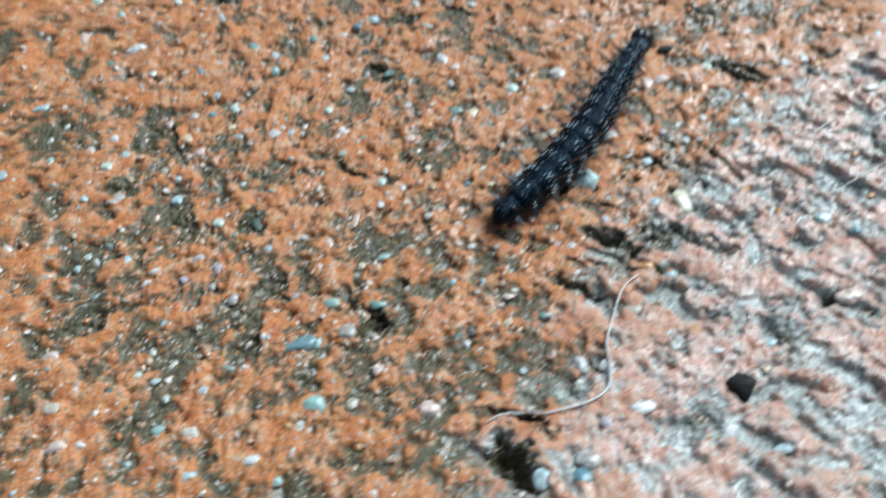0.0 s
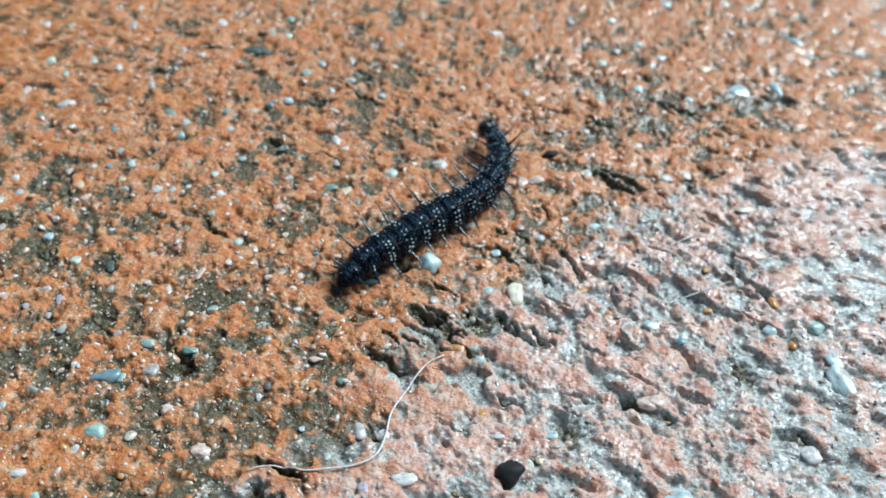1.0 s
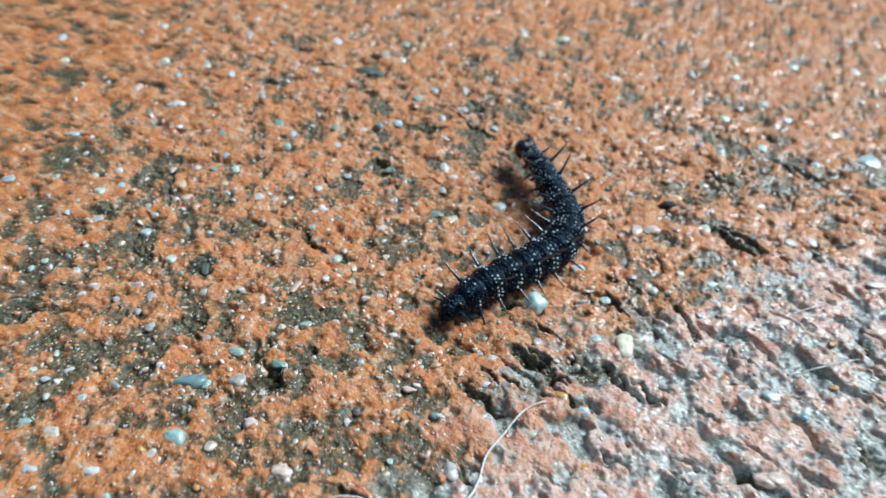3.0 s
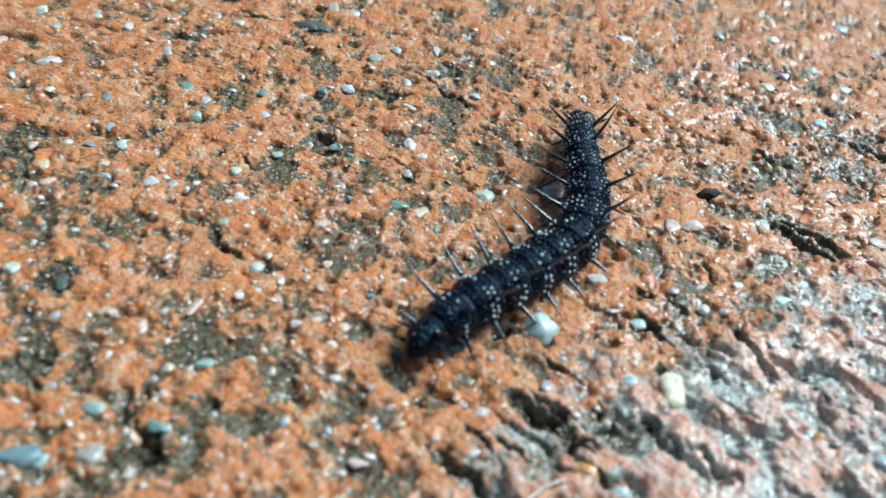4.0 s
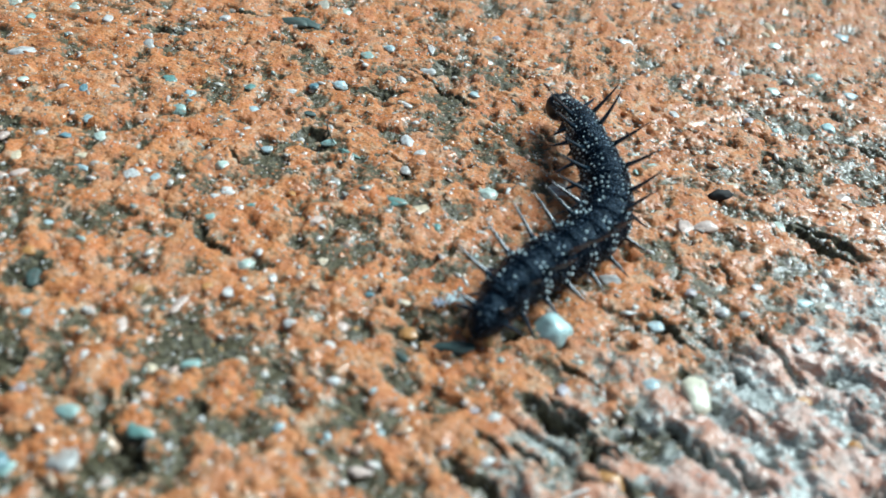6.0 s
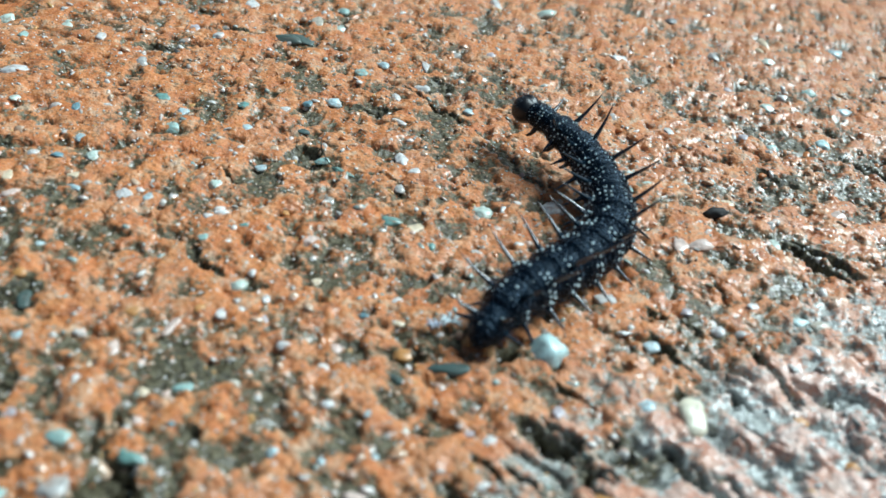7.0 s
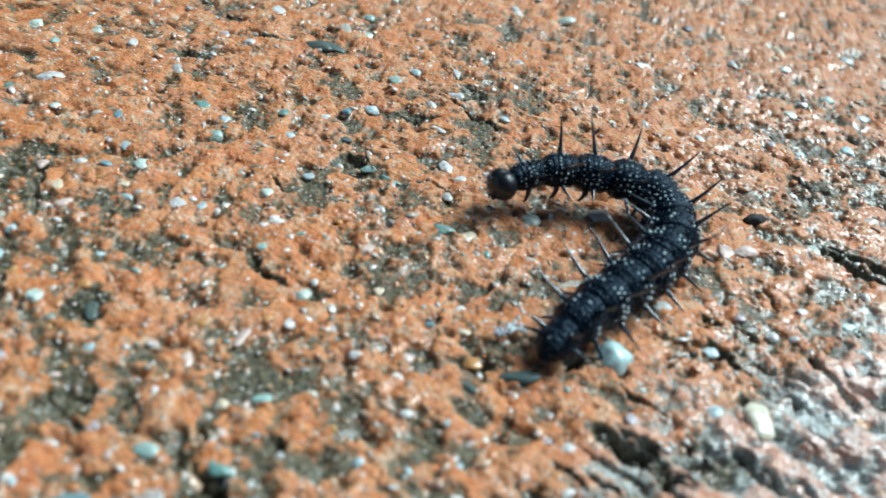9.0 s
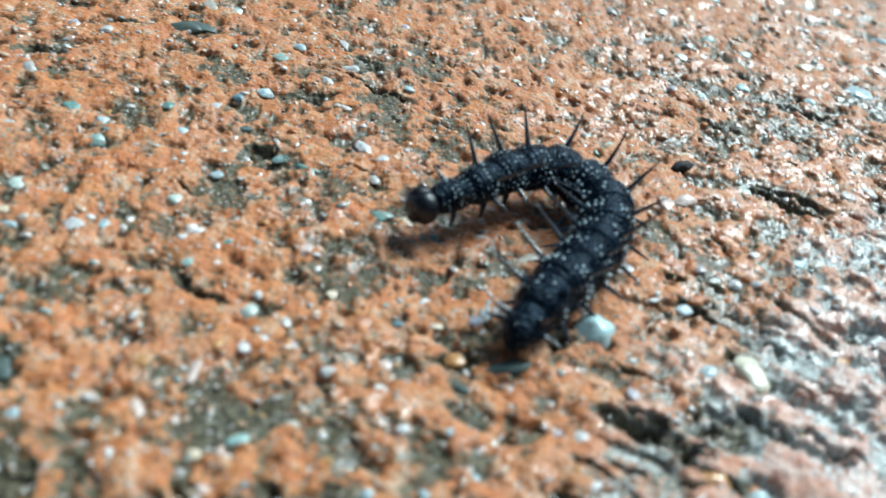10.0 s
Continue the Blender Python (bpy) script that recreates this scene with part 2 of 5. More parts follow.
def tube(path, radii, sides=8):
    """Vertices and faces of a round tube along a path, closed at both ends."""
    path = [Vector(p) for p in path]
    verts, faces = [], []
    side = None
    for i, p in enumerate(path):
        way = (path[min(i + 1, len(path) - 1)] - path[max(i - 1, 0)]).normalized()
        ref = side if side is not None else (Vector((0, 0, 1)) if abs(way.z) < 0.9 else Vector((1, 0, 0)))
        up = (ref - way * ref.dot(way)).normalized()
        side = up
        across = way.cross(up)
        for k in range(sides):
            a = 2 * math.pi * k / sides
            verts.append(p + (up * math.cos(a) + across * math.sin(a)) * radii[i])
    for i in range(len(path) - 1):
        for k in range(sides):
            a, b = i * sides + k, i * sides + (k + 1) % sides
            faces.append((a, b, b + sides, a + sides))
    faces.append(tuple(reversed(range(sides))))
    faces.append(tuple(range((len(path) - 1) * sides, len(path) * sides)))
    return verts, faces


def joined(pieces):
    verts, faces = [], []
    for v, f in pieces:
        base = len(verts)
        verts += list(v)
        faces += [tuple(i + base for i in q) for q in f]
    return verts, faces


def ball(detail):
    bm = bmesh.new()
    bmesh.ops.create_icosphere(bm, subdivisions=detail, radius=1.0)
    v = np.array([x.co[:] for x in bm.verts])
    bm.verts.index_update()
    f = np.array([[y.index for y in x.verts] for x in bm.faces])
    bm.free()
    return v, f


# ---- the slab ----
def lattice(x, y, size, seed):
    """Smooth gradient noise in about -1 to 1 with features of the given size, on arrays."""
    rng = np.random.default_rng(seed)
    ang = rng.random((256, 256)) * 2 * np.pi
    gx, gy = np.cos(ang), np.sin(ang)
    u, v = x / size, y / size
    i, j = np.floor(u).astype(int), np.floor(v).astype(int)
    fu, fv = u - i, v - j

    def corner(a, b):
        ii, jj = (i + a) % 256, (j + b) % 256
        return gx[ii, jj] * (fu - a) + gy[ii, jj] * (fv - b)

    su, sv = fu * fu * fu * (fu * (fu * 6 - 15) + 10), fv * fv * fv * (fv * (fv * 6 - 15) + 10)
    n = (corner(0, 0) * (1 - su) + corner(1, 0) * su) * (1 - sv) + (corner(0, 1) * (1 - su) + corner(1, 1) * su) * sv
    return n * 1.5


def step(a, b, x):
    x = np.clip((x - a) / (b - a), 0, 1)
    return x * x * (3 - 2 * x)


HOLLOWS, BARES = [], []
TROWEL = (math.cos(radians(36)), math.sin(radians(36)))


def hollow(x, y, a, b, turn, deep):
    """A pit or crack in the slab: middle, length, width, turn, depth; millimetres."""
    HOLLOWS.append((x, y, a, b, turn, deep))


def bare(x, y, a, b, turn):
    """A patch where the paint has worn off and dirt lies; two also paint in shade."""
    BARES.append((x, y, a, b, turn))


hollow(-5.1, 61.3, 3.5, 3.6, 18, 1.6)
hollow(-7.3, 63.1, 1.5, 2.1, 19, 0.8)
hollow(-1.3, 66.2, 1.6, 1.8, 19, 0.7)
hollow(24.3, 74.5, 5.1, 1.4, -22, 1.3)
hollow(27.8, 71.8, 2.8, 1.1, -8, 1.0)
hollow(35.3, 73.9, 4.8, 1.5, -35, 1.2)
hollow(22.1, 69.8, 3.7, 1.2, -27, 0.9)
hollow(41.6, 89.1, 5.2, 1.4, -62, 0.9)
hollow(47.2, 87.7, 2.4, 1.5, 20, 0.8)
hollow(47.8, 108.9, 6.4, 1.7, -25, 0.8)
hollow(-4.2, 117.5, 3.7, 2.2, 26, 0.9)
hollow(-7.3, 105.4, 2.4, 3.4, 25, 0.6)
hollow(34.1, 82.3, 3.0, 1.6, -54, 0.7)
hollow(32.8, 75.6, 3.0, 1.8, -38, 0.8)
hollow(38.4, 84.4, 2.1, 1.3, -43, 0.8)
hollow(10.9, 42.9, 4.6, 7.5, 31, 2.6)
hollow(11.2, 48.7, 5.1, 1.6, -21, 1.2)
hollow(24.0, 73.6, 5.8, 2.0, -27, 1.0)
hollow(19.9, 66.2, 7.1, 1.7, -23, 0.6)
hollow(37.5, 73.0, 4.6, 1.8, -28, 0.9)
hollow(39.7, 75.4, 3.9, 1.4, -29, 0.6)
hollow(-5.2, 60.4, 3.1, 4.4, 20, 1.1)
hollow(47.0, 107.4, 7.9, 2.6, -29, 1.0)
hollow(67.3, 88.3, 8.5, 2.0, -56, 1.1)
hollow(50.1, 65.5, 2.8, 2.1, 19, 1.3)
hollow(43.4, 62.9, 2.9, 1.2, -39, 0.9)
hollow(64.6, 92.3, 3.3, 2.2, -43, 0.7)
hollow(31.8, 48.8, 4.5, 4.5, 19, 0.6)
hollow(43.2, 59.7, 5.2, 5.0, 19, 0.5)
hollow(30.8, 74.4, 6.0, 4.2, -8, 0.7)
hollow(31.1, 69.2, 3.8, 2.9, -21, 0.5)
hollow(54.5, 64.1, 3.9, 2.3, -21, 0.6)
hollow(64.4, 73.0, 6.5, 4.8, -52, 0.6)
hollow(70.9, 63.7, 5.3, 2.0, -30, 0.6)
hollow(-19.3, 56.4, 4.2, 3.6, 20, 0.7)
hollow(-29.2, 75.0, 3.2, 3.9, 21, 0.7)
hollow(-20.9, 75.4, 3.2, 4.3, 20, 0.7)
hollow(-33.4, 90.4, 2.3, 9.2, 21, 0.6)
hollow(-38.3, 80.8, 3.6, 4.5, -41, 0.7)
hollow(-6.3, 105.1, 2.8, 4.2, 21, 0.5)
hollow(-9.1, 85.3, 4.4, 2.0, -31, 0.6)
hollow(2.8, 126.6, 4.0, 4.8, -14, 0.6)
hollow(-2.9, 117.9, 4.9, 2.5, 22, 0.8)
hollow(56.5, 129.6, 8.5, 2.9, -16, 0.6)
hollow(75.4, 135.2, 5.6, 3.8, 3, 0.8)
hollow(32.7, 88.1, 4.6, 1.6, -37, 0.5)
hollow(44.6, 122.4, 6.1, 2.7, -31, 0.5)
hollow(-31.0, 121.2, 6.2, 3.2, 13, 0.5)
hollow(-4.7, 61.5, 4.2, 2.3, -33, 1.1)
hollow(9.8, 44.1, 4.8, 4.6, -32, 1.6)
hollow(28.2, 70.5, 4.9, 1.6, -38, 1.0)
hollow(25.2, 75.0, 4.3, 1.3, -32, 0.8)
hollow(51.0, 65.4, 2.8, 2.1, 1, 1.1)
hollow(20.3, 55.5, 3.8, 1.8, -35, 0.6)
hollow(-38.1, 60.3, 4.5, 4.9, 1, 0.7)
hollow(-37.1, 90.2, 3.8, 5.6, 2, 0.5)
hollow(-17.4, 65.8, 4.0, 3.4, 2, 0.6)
# two pits added to darken the shade under the tail and belly
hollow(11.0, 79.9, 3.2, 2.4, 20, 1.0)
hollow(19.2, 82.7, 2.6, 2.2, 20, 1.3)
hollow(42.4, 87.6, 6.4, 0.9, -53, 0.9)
hollow(40.3, 80.3, 4.5, 0.7, -23, 0.7)
hollow(54.2, 93.1, 4.0, 0.7, -14, 0.7)
hollow(60.7, 101.0, 4.0, 0.9, -43, 0.7)
hollow(47.3, 87.5, 2.2, 1.0, -1, 0.9)
hollow(39.1, 84.1, 1.9, 1.0, -10, 0.8)
hollow(51.7, 137.6, 4.0, 1.0, -32, 0.7)
hollow(58.5, 132.5, 6.4, 1.1, -22, 0.8)
hollow(74.0, 135.4, 5.7, 1.6, -25, 1.0)
hollow(-3.8, 117.8, 5.6, 1.4, 18, 0.9)
hollow(3.2, 122.3, 8.7, 1.0, -31, 0.7)
hollow(3.0, 103.7, 3.5, 1.0, -28, 0.7)
hollow(-6.8, 105.7, 3.7, 1.3, -48, 0.6)
hollow(38.5, 73.9, 4.6, 1.1, -29, 0.9)
hollow(27.1, 69.2, 3.1, 1.0, -8, 0.8)
hollow(35.1, 74.8, 3.2, 0.8, -33, 0.7)
hollow(-30.2, 75.3, 2.8, 1.5, -14, 1.0)
hollow(-24.9, 130.4, 5.3, 2.2, -4, 0.7)
hollow(-12.3, 98.1, 2.0, 1.0, -21, 0.7)
hollow(50.0, 83.5, 4.0, 0.8, -20, 0.6)
hollow(65.8, 82.5, 3.7, 0.8, -21, 0.7)
hollow(45.6, 72.8, 3.9, 0.9, -42, 0.8)
hollow(36.1, 62.7, 4.2, 1.0, -28, 0.9)
hollow(44.5, 65.1, 4.2, 1.0, -10, 0.8)
hollow(51.7, 69.3, 3.4, 1.0, -35, 0.8)
hollow(29.5, 58.1, 3.7, 0.9, -14, 0.9)
hollow(56.3, 79.6, 3.6, 0.7, -4, 0.7)
hollow(22.0, 72.3, 6.5, 1.1, -25, 0.8)
hollow(20.1, 69.5, 5.1, 1.2, -44, 0.7)
hollow(41.7, 87.9, 5.8, 1.0, -59, 1.0)
hollow(39.2, 84.3, 2.1, 0.9, -41, 0.8)
hollow(47.1, 87.3, 2.1, 1.3, -23, 1.2)
hollow(24.4, 74.2, 4.4, 1.8, -17, 1.2)
hollow(27.6, 72.6, 4.1, 1.1, -6, 1.1)
hollow(25.4, 79.6, 3.8, 0.9, -27, 0.9)
hollow(32.8, 76.6, 2.5, 1.0, -18, 0.9)
hollow(35.5, 73.5, 3.8, 1.0, -25, 1.0)
hollow(29.1, 75.8, 3.7, 0.5, -68, 0.6)
hollow(34.8, 91.6, 3.0, 0.8, -51, 0.6)
hollow(38.4, 79.6, 3.3, 0.7, -29, 0.7)
hollow(31.4, 92.8, 3.3, 0.8, -39, 0.6)
hollow(36.4, 87.9, 4.1, 0.8, -34, 0.7)
hollow(37.6, 97.8, 3.1, 0.7, -61, 0.5)
hollow(-7.0, 66.3, 2.6, 1.2, -53, 0.8)
hollow(-4.8, 60.6, 4.5, 3.0, -15, 1.0)
hollow(-15.5, 63.7, 1.5, 1.0, -19, 0.7)

bare(-6.3, 73.1, 4.1, 5.1, 20)
bare(1.1, 74.4, 2.6, 2.5, 20)
bare(-24.9, 88.8, 5.5, 4.1, 23)
bare(-2.2, 93.9, 6.0, 3.3, 6)
bare(-16.0, 92.6, 2.9, 5.8, 23)
bare(-16.6, 67.4, 3.9, 5.4, 20)
bare(4.5, 72.4, 3.0, 2.9, 20)
bare(1.4, 65.5, 3.9, 3.3, -17)
bare(10.5, 74.5, 2.2, 3.0, 20)
bare(8.9, 69.8, 2.5, 3.8, 19)
bare(9.2, 88.4, 3.6, 4.0, 21)
bare(-30.6, 114.1, 1.9, 2.8, 27)
bare(-12.2, 121.8, 4.1, 5.9, 27)
bare(-16.9, 111.8, 3.1, 3.4, 26)
bare(-9.4, 80.7, 3.3, 2.7, 21)
bare(-3.7, 59.8, 5.0, 3.7, 18)
bare(-0.9, 140.4, 3.2, 5.5, 28)
bare(0.8, 101.0, 5.5, 3.4, -12)
bare(14.2, 92.5, 5.2, 3.1, 6)
bare(11.0, 65.6, 3.6, 2.4, 18)
bare(22.8, 82.3, 1.5, 4.1, 20)
bare(43.8, 96.6, 8.1, 4.6, -3)
bare(49.2, 106.5, 6.9, 4.4, -14)
bare(15.2, 72.5, 3.1, 2.2, -20)
bare(21.9, 71.4, 4.2, 2.2, -21)
bare(16.2, 81.3, 4.3, 2.7, 20)
bare(-22.6, 81.3, 2.8, 2.8, 22)
bare(6.3, 67.2, 2.5, 2.5, -6)
bare(-35.4, 90.5, 5.7, 11.7, 21)
bare(-31.9, 78.8, 6.5, 8.1, 21)
bare(-33.6, 74.0, 5.5, 6.5, 21)
bare(-18.0, 84.8, 4.7, 5.5, 21)
bare(2.2, 89.6, 8.4, 7.5, 21)
bare(-5.5, 72.2, 6.8, 5.4, -7)
bare(-20.3, 61.5, 5.8, 6.5, 20)
bare(0.5, 54.9, 6.8, 6.4, 19)
bare(-2.7, 103.1, 8.6, 4.6, -4)
bare(-4.4, 49.0, 5.3, 5.2, 19)
bare(-27.5, 50.4, 5.4, 5.9, 20)
bare(-40.9, 68.6, 5.4, 6.4, 20)
bare(-46.7, 90.2, 7.0, 6.4, 21)
bare(8.7, 69.7, 8.4, 4.8, 6)
bare(2.8, 72.2, 5.3, 4.0, 20)
bare(4.2, 43.4, 8.4, 5.6, -14)
bare(-11.1, 38.1, 5.5, 5.5, 19)
bare(-19.3, 38.6, 5.0, 4.1, 19)
bare(13.3, 53.3, 6.0, 5.1, 19)
bare(38.5, 82.8, 8.5, 5.7, -9)
bare(51.3, 97.5, 9.6, 6.6, -3)
bare(54.8, 124.6, 12.8, 10.4, -6)
bare(68.8, 133.5, 11.2, 7.4, 3)
bare(44.5, 133.3, 7.8, 7.6, 3)
bare(36.0, 93.2, 7.5, 3.8, -11)
bare(-28.3, 56.4, 4.2, 5.3, 20)
bare(-11.0, 54.3, 4.8, 4.8, 19)
bare(-11.8, 60.2, 6.3, 3.1, 34)
bare(-10.0, 99.5, 4.5, 6.2, 21)
bare(11.2, 98.1, 4.4, 4.3, 21)
bare(-63.9, 109.9, 7.7, 6.0, 22)
bare(45.0, 109.4, 7.0, 4.5, -13)
bare(-40.1, 60.3, 7.0, 8.9, 1)
bare(-17.7, 68.3, 7.5, 6.1, 2)
bare(-34.6, 89.2, 5.3, 12.1, 32)
bare(-8.5, 54.9, 8.5, 4.4, -16)
bare(-51.8, 88.6, 4.5, 6.7, 2)
bare(-34.8, 72.3, 5.5, 5.5, 2)
bare(-25.5, 95.1, 4.7, 3.5, 2)
bare(-25.4, 57.5, 5.7, 4.6, 1)
bare(-29.9, 46.0, 4.7, 3.4, 1)
# dark soil that also puts the shade by tail and belly into the colour
bare(11.0, 79.9, 4.5, 3.5, 20)
bare(19.2, 82.7, 3.2, 2.8, 20)
bare(8.5, 56.0, 14.0, 8.0, 28)
bare(14.0, 62.5, 9.0, 5.0, 25)
bare(3.0, 50.0, 10.0, 6.0, 20)
bare(-48.8, 90.2, 3.9, 6.5, 21)
bare(-36.2, 91.0, 3.5, 9.0, 21)
bare(-41.7, 95.2, 4.5, 2.5, 21)
bare(-49.8, 102.5, 2.3, 9.0, 22)
bare(-58.5, 96.1, 2.7, 5.3, 22)
bare(-19.7, 110.7, 5.7, 4.4, 22)
bare(-29.6, 121.8, 1.5, 6.0, 22)
bare(-26.4, 89.1, 3.4, 4.4, 21)
bare(-47.9, 77.1, 5.7, 7.1, 21)
bare(5.4, 117.8, 8.8, 9.0, 22)
bare(8.6, 111.8, 8.5, 8.2, 21)
bare(39.4, 134.2, 5.2, 5.7, 22)
bare(56.5, 128.7, 17.1, 8.8, 21)
bare(46.6, 121.4, 8.8, 6.7, 21)
bare(-39.5, 65.2, 3.8, 7.4, 20)
bare(-33.9, 64.8, 4.5, 4.8, 20)
bare(-34.0, 73.2, 6.3, 5.2, 21)
bare(-16.4, 68.8, 5.3, 6.9, 20)
bare(-21.4, 61.2, 5.1, 4.3, 20)
bare(-26.8, 82.9, 3.3, 5.6, 21)
bare(-39.5, 77.4, 4.0, 5.5, 21)
bare(-7.1, 72.2, 4.6, 5.2, 20)
bare(-32.2, 57.2, 4.3, 5.4, 20)
bare(-25.8, 55.2, 4.9, 4.1, 20)
bare(15.1, 52.2, 9.9, 4.1, 19)
bare(8.3, 54.8, 5.4, 4.4, 19)
bare(19.2, 66.0, 5.1, 3.9, 20)
bare(10.4, 60.9, 1.4, 2.8, 19)
bare(52.6, 102.1, 6.1, 3.4, 20)
bare(44.1, 94.8, 5.1, 3.2, 20)
bare(-36.8, 59.0, 2.9, 3.4, 20)
bare(-5.4, 83.9, 4.1, 3.2, 21)
bare(10.3, 129.6, 4.1, 9.0, 22)
bare(37.0, 103.4, 3.6, 2.8, 21)
bare(-0.9, 73.3, 3.1, 4.6, 20)
bare(-35.7, 93.2, 2.6, 9.0, 25)
bare(-22.5, 93.7, 2.1, 6.1, 25)
bare(-17.5, 109.8, 3.7, 5.1, 26)
bare(-17.5, 66.5, 4.3, 5.4, 20)
bare(-5.7, 72.9, 3.9, 3.8, 21)
bare(-2.0, 69.7, 2.1, 3.5, 20)
bare(2.8, 66.2, 2.8, 3.7, 19)
bare(-12.7, 60.8, 3.3, 2.0, 19)
bare(-6.7, 66.2, 1.6, 3.3, 20)
bare(2.2, 78.7, 3.3, 1.7, 21)
bare(3.1, 70.4, 3.4, 2.9, 20)
bare(9.1, 69.5, 4.2, 2.7, 19)
bare(11.9, 74.2, 2.7, 2.4, 20)
bare(11.1, 77.8, 2.8, 3.3, 20)
bare(6.1, 118.7, 4.2, 8.1, 26)
bare(9.7, 113.5, 8.0, 5.0, 25)
bare(-5.9, 104.2, 2.4, 3.4, 25)
bare(-15.0, 111.8, 3.8, 3.3, 27)
bare(31.4, 98.5, 3.6, 3.7, 22)
bare(35.7, 94.9, 4.6, 3.5, 21)
bare(43.8, 101.6, 7.5, 3.9, 22)
bare(44.1, 94.8, 8.2, 3.5, 21)
bare(7.3, 77.8, 1.9, 2.6, 21)


def oval(x, y, px, py, a, b, turn, ragged=0.0):
    """Distance from the middle of an ellipse, 1 on its edge."""
    c, s = math.cos(radians(turn)), math.sin(radians(turn))
    u, v = (x - px) * c + (y - py) * s, -(x - px) * s + (y - py) * c
    return np.sqrt((u / (a / 2)) ** 2 + (v / (b / 2)) ** 2) + ragged


def window(x, y, px, py, reach):
    """The part of the grid within reach of a place."""
    i, j = np.searchsorted(x[0], (px - reach, px + reach)), np.searchsorted(y[:, 0], (py - reach, py + reach))
    return slice(j[0], j[1]), slice(i[0], i[1])


def slab_fields(x, y):
    """Height in mm, share of worn paint and share of grey cement at each place."""
    near = 1 - step(200, 400, np.hypot(x - 20, y - 90))
    wob = lattice(x, y, 6, 1)
    border = np.interp(y, (20, 45, 58, 69, 80, 89, 96, 106, 121, 140), (8, 18, 24, 30, 35, 41, 51, 63, 78, 150))
    d = (x - border) * 0.8 + 5.0 * wob + 4.0 * lattice(x, y, 14, 2) + 3.0 * lattice(x, y, 2.6, 42)
    grey = 0.92 * step(-14, 9, d)
    ridged = step(-14, 4, d)
    rag = 0.24 * lattice(x, y, 1.7, 3) + 0.18 * lattice(x, y, 0.8, 4)
    u, v = x * TROWEL[0] - y * TROWEL[1], x * TROWEL[1] + y * TROWEL[0]
    w = 0.32 + 0.38 * lattice(x, y, 3.7, 5) + (1 - 0.3 * grey) * (0.32 * lattice(x, y, 1.6, 6) + 0.16 * lattice(x, y, 0.7, 7)) + grey * 0.36 * lattice(u / 1.7, v, 3.6, 19) + 0.20 * lattice(x, y, 11, 8) + 0.10 * grey + 0.16 * step(6, 26, d)
    wx, wy = x + 0.8 * lattice(x, y, 2.4, 31) + 0.3 * lattice(x, y, 0.9, 33), y + 0.8 * lattice(x, y, 2.4, 32) + 0.3 * lattice(x, y, 0.9, 34)
    patch = np.zeros_like(x)
    for px, py, a, b, turn in BARES:
        at = window(x, y, px, py, 1.4 * max(a, b) + 3)
        o = oval(wx[at], wy[at], px, py, a * 1.15, b * 1.15, turn)
        patch[at] = np.maximum(patch[at], 1 - step(0.3, 1.3, o + 1.5 * rag[at]))
    w = w + 0.36 * patch - 0.02 + 0.05 * (1 - step(52, 84, y)) * (1 - grey)
    # flat-topped paint with pits eaten into it
    n = 0.66 * lattice(x, y, 3.0, 11) + 0.46 * lattice(x, y, 1.4, 12) + 0.22 * lattice(x, y, 0.66, 13)
    h = 0.30 * lattice(x, y, 16, 9) + 0.24 * lattice(x, y, 5.5, 10) + (0.74 - 0.38 * ridged) * np.where(n > 0, 0.40 * n, n)
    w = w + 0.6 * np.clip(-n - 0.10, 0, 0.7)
    # slanting ridges and grooves left by the trowel towards the bare cement
    u2, v2 = u + 1.5 * lattice(x, y, 5, 43), v + 0.9 * lattice(x, y, 4, 44) + 0.3 * lattice(x, y, 1.3, 45)
    rid = 0.95 * lattice(u2 / 2.9, v2, 3.0, 14) + 0.36 * lattice(u2 / 2.0, v2, 1.4, 18) + 0.2 * lattice(x, y, 1.6, 46)
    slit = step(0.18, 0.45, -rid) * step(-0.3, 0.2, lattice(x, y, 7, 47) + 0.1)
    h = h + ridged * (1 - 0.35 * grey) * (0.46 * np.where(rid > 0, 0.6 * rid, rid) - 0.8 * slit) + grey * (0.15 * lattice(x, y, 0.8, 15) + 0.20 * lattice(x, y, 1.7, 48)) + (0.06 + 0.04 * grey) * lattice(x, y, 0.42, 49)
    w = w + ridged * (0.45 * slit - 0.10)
    w = np.clip(w, 0, 1)
    h = h - (0.36 + 0.16 * grey) * step(0.34, 0.66, w)
    pit = np.zeros_like(x)
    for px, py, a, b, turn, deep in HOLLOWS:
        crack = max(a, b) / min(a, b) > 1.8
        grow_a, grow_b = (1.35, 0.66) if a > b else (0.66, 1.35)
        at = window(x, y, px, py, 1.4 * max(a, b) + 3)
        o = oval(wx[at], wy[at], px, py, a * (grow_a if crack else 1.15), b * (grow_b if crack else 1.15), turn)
        # besides its depth, each pit is coloured darker than the slab around it
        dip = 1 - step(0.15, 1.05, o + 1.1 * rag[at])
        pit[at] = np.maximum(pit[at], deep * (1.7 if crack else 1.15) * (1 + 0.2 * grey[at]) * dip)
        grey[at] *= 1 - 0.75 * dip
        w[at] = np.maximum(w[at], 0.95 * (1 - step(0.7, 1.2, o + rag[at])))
    h = h - pit
    # dampness: patchy, and a wetter band towards the light
    wet = 0.32 + 0.22 * w + 0.45 * lattice(x, y, 9, 16) + 0.55 * lattice(x, y, 2.6, 17) + 0.34 * step(16, 34, x) * step(70, 90, y) + 0.28 * grey
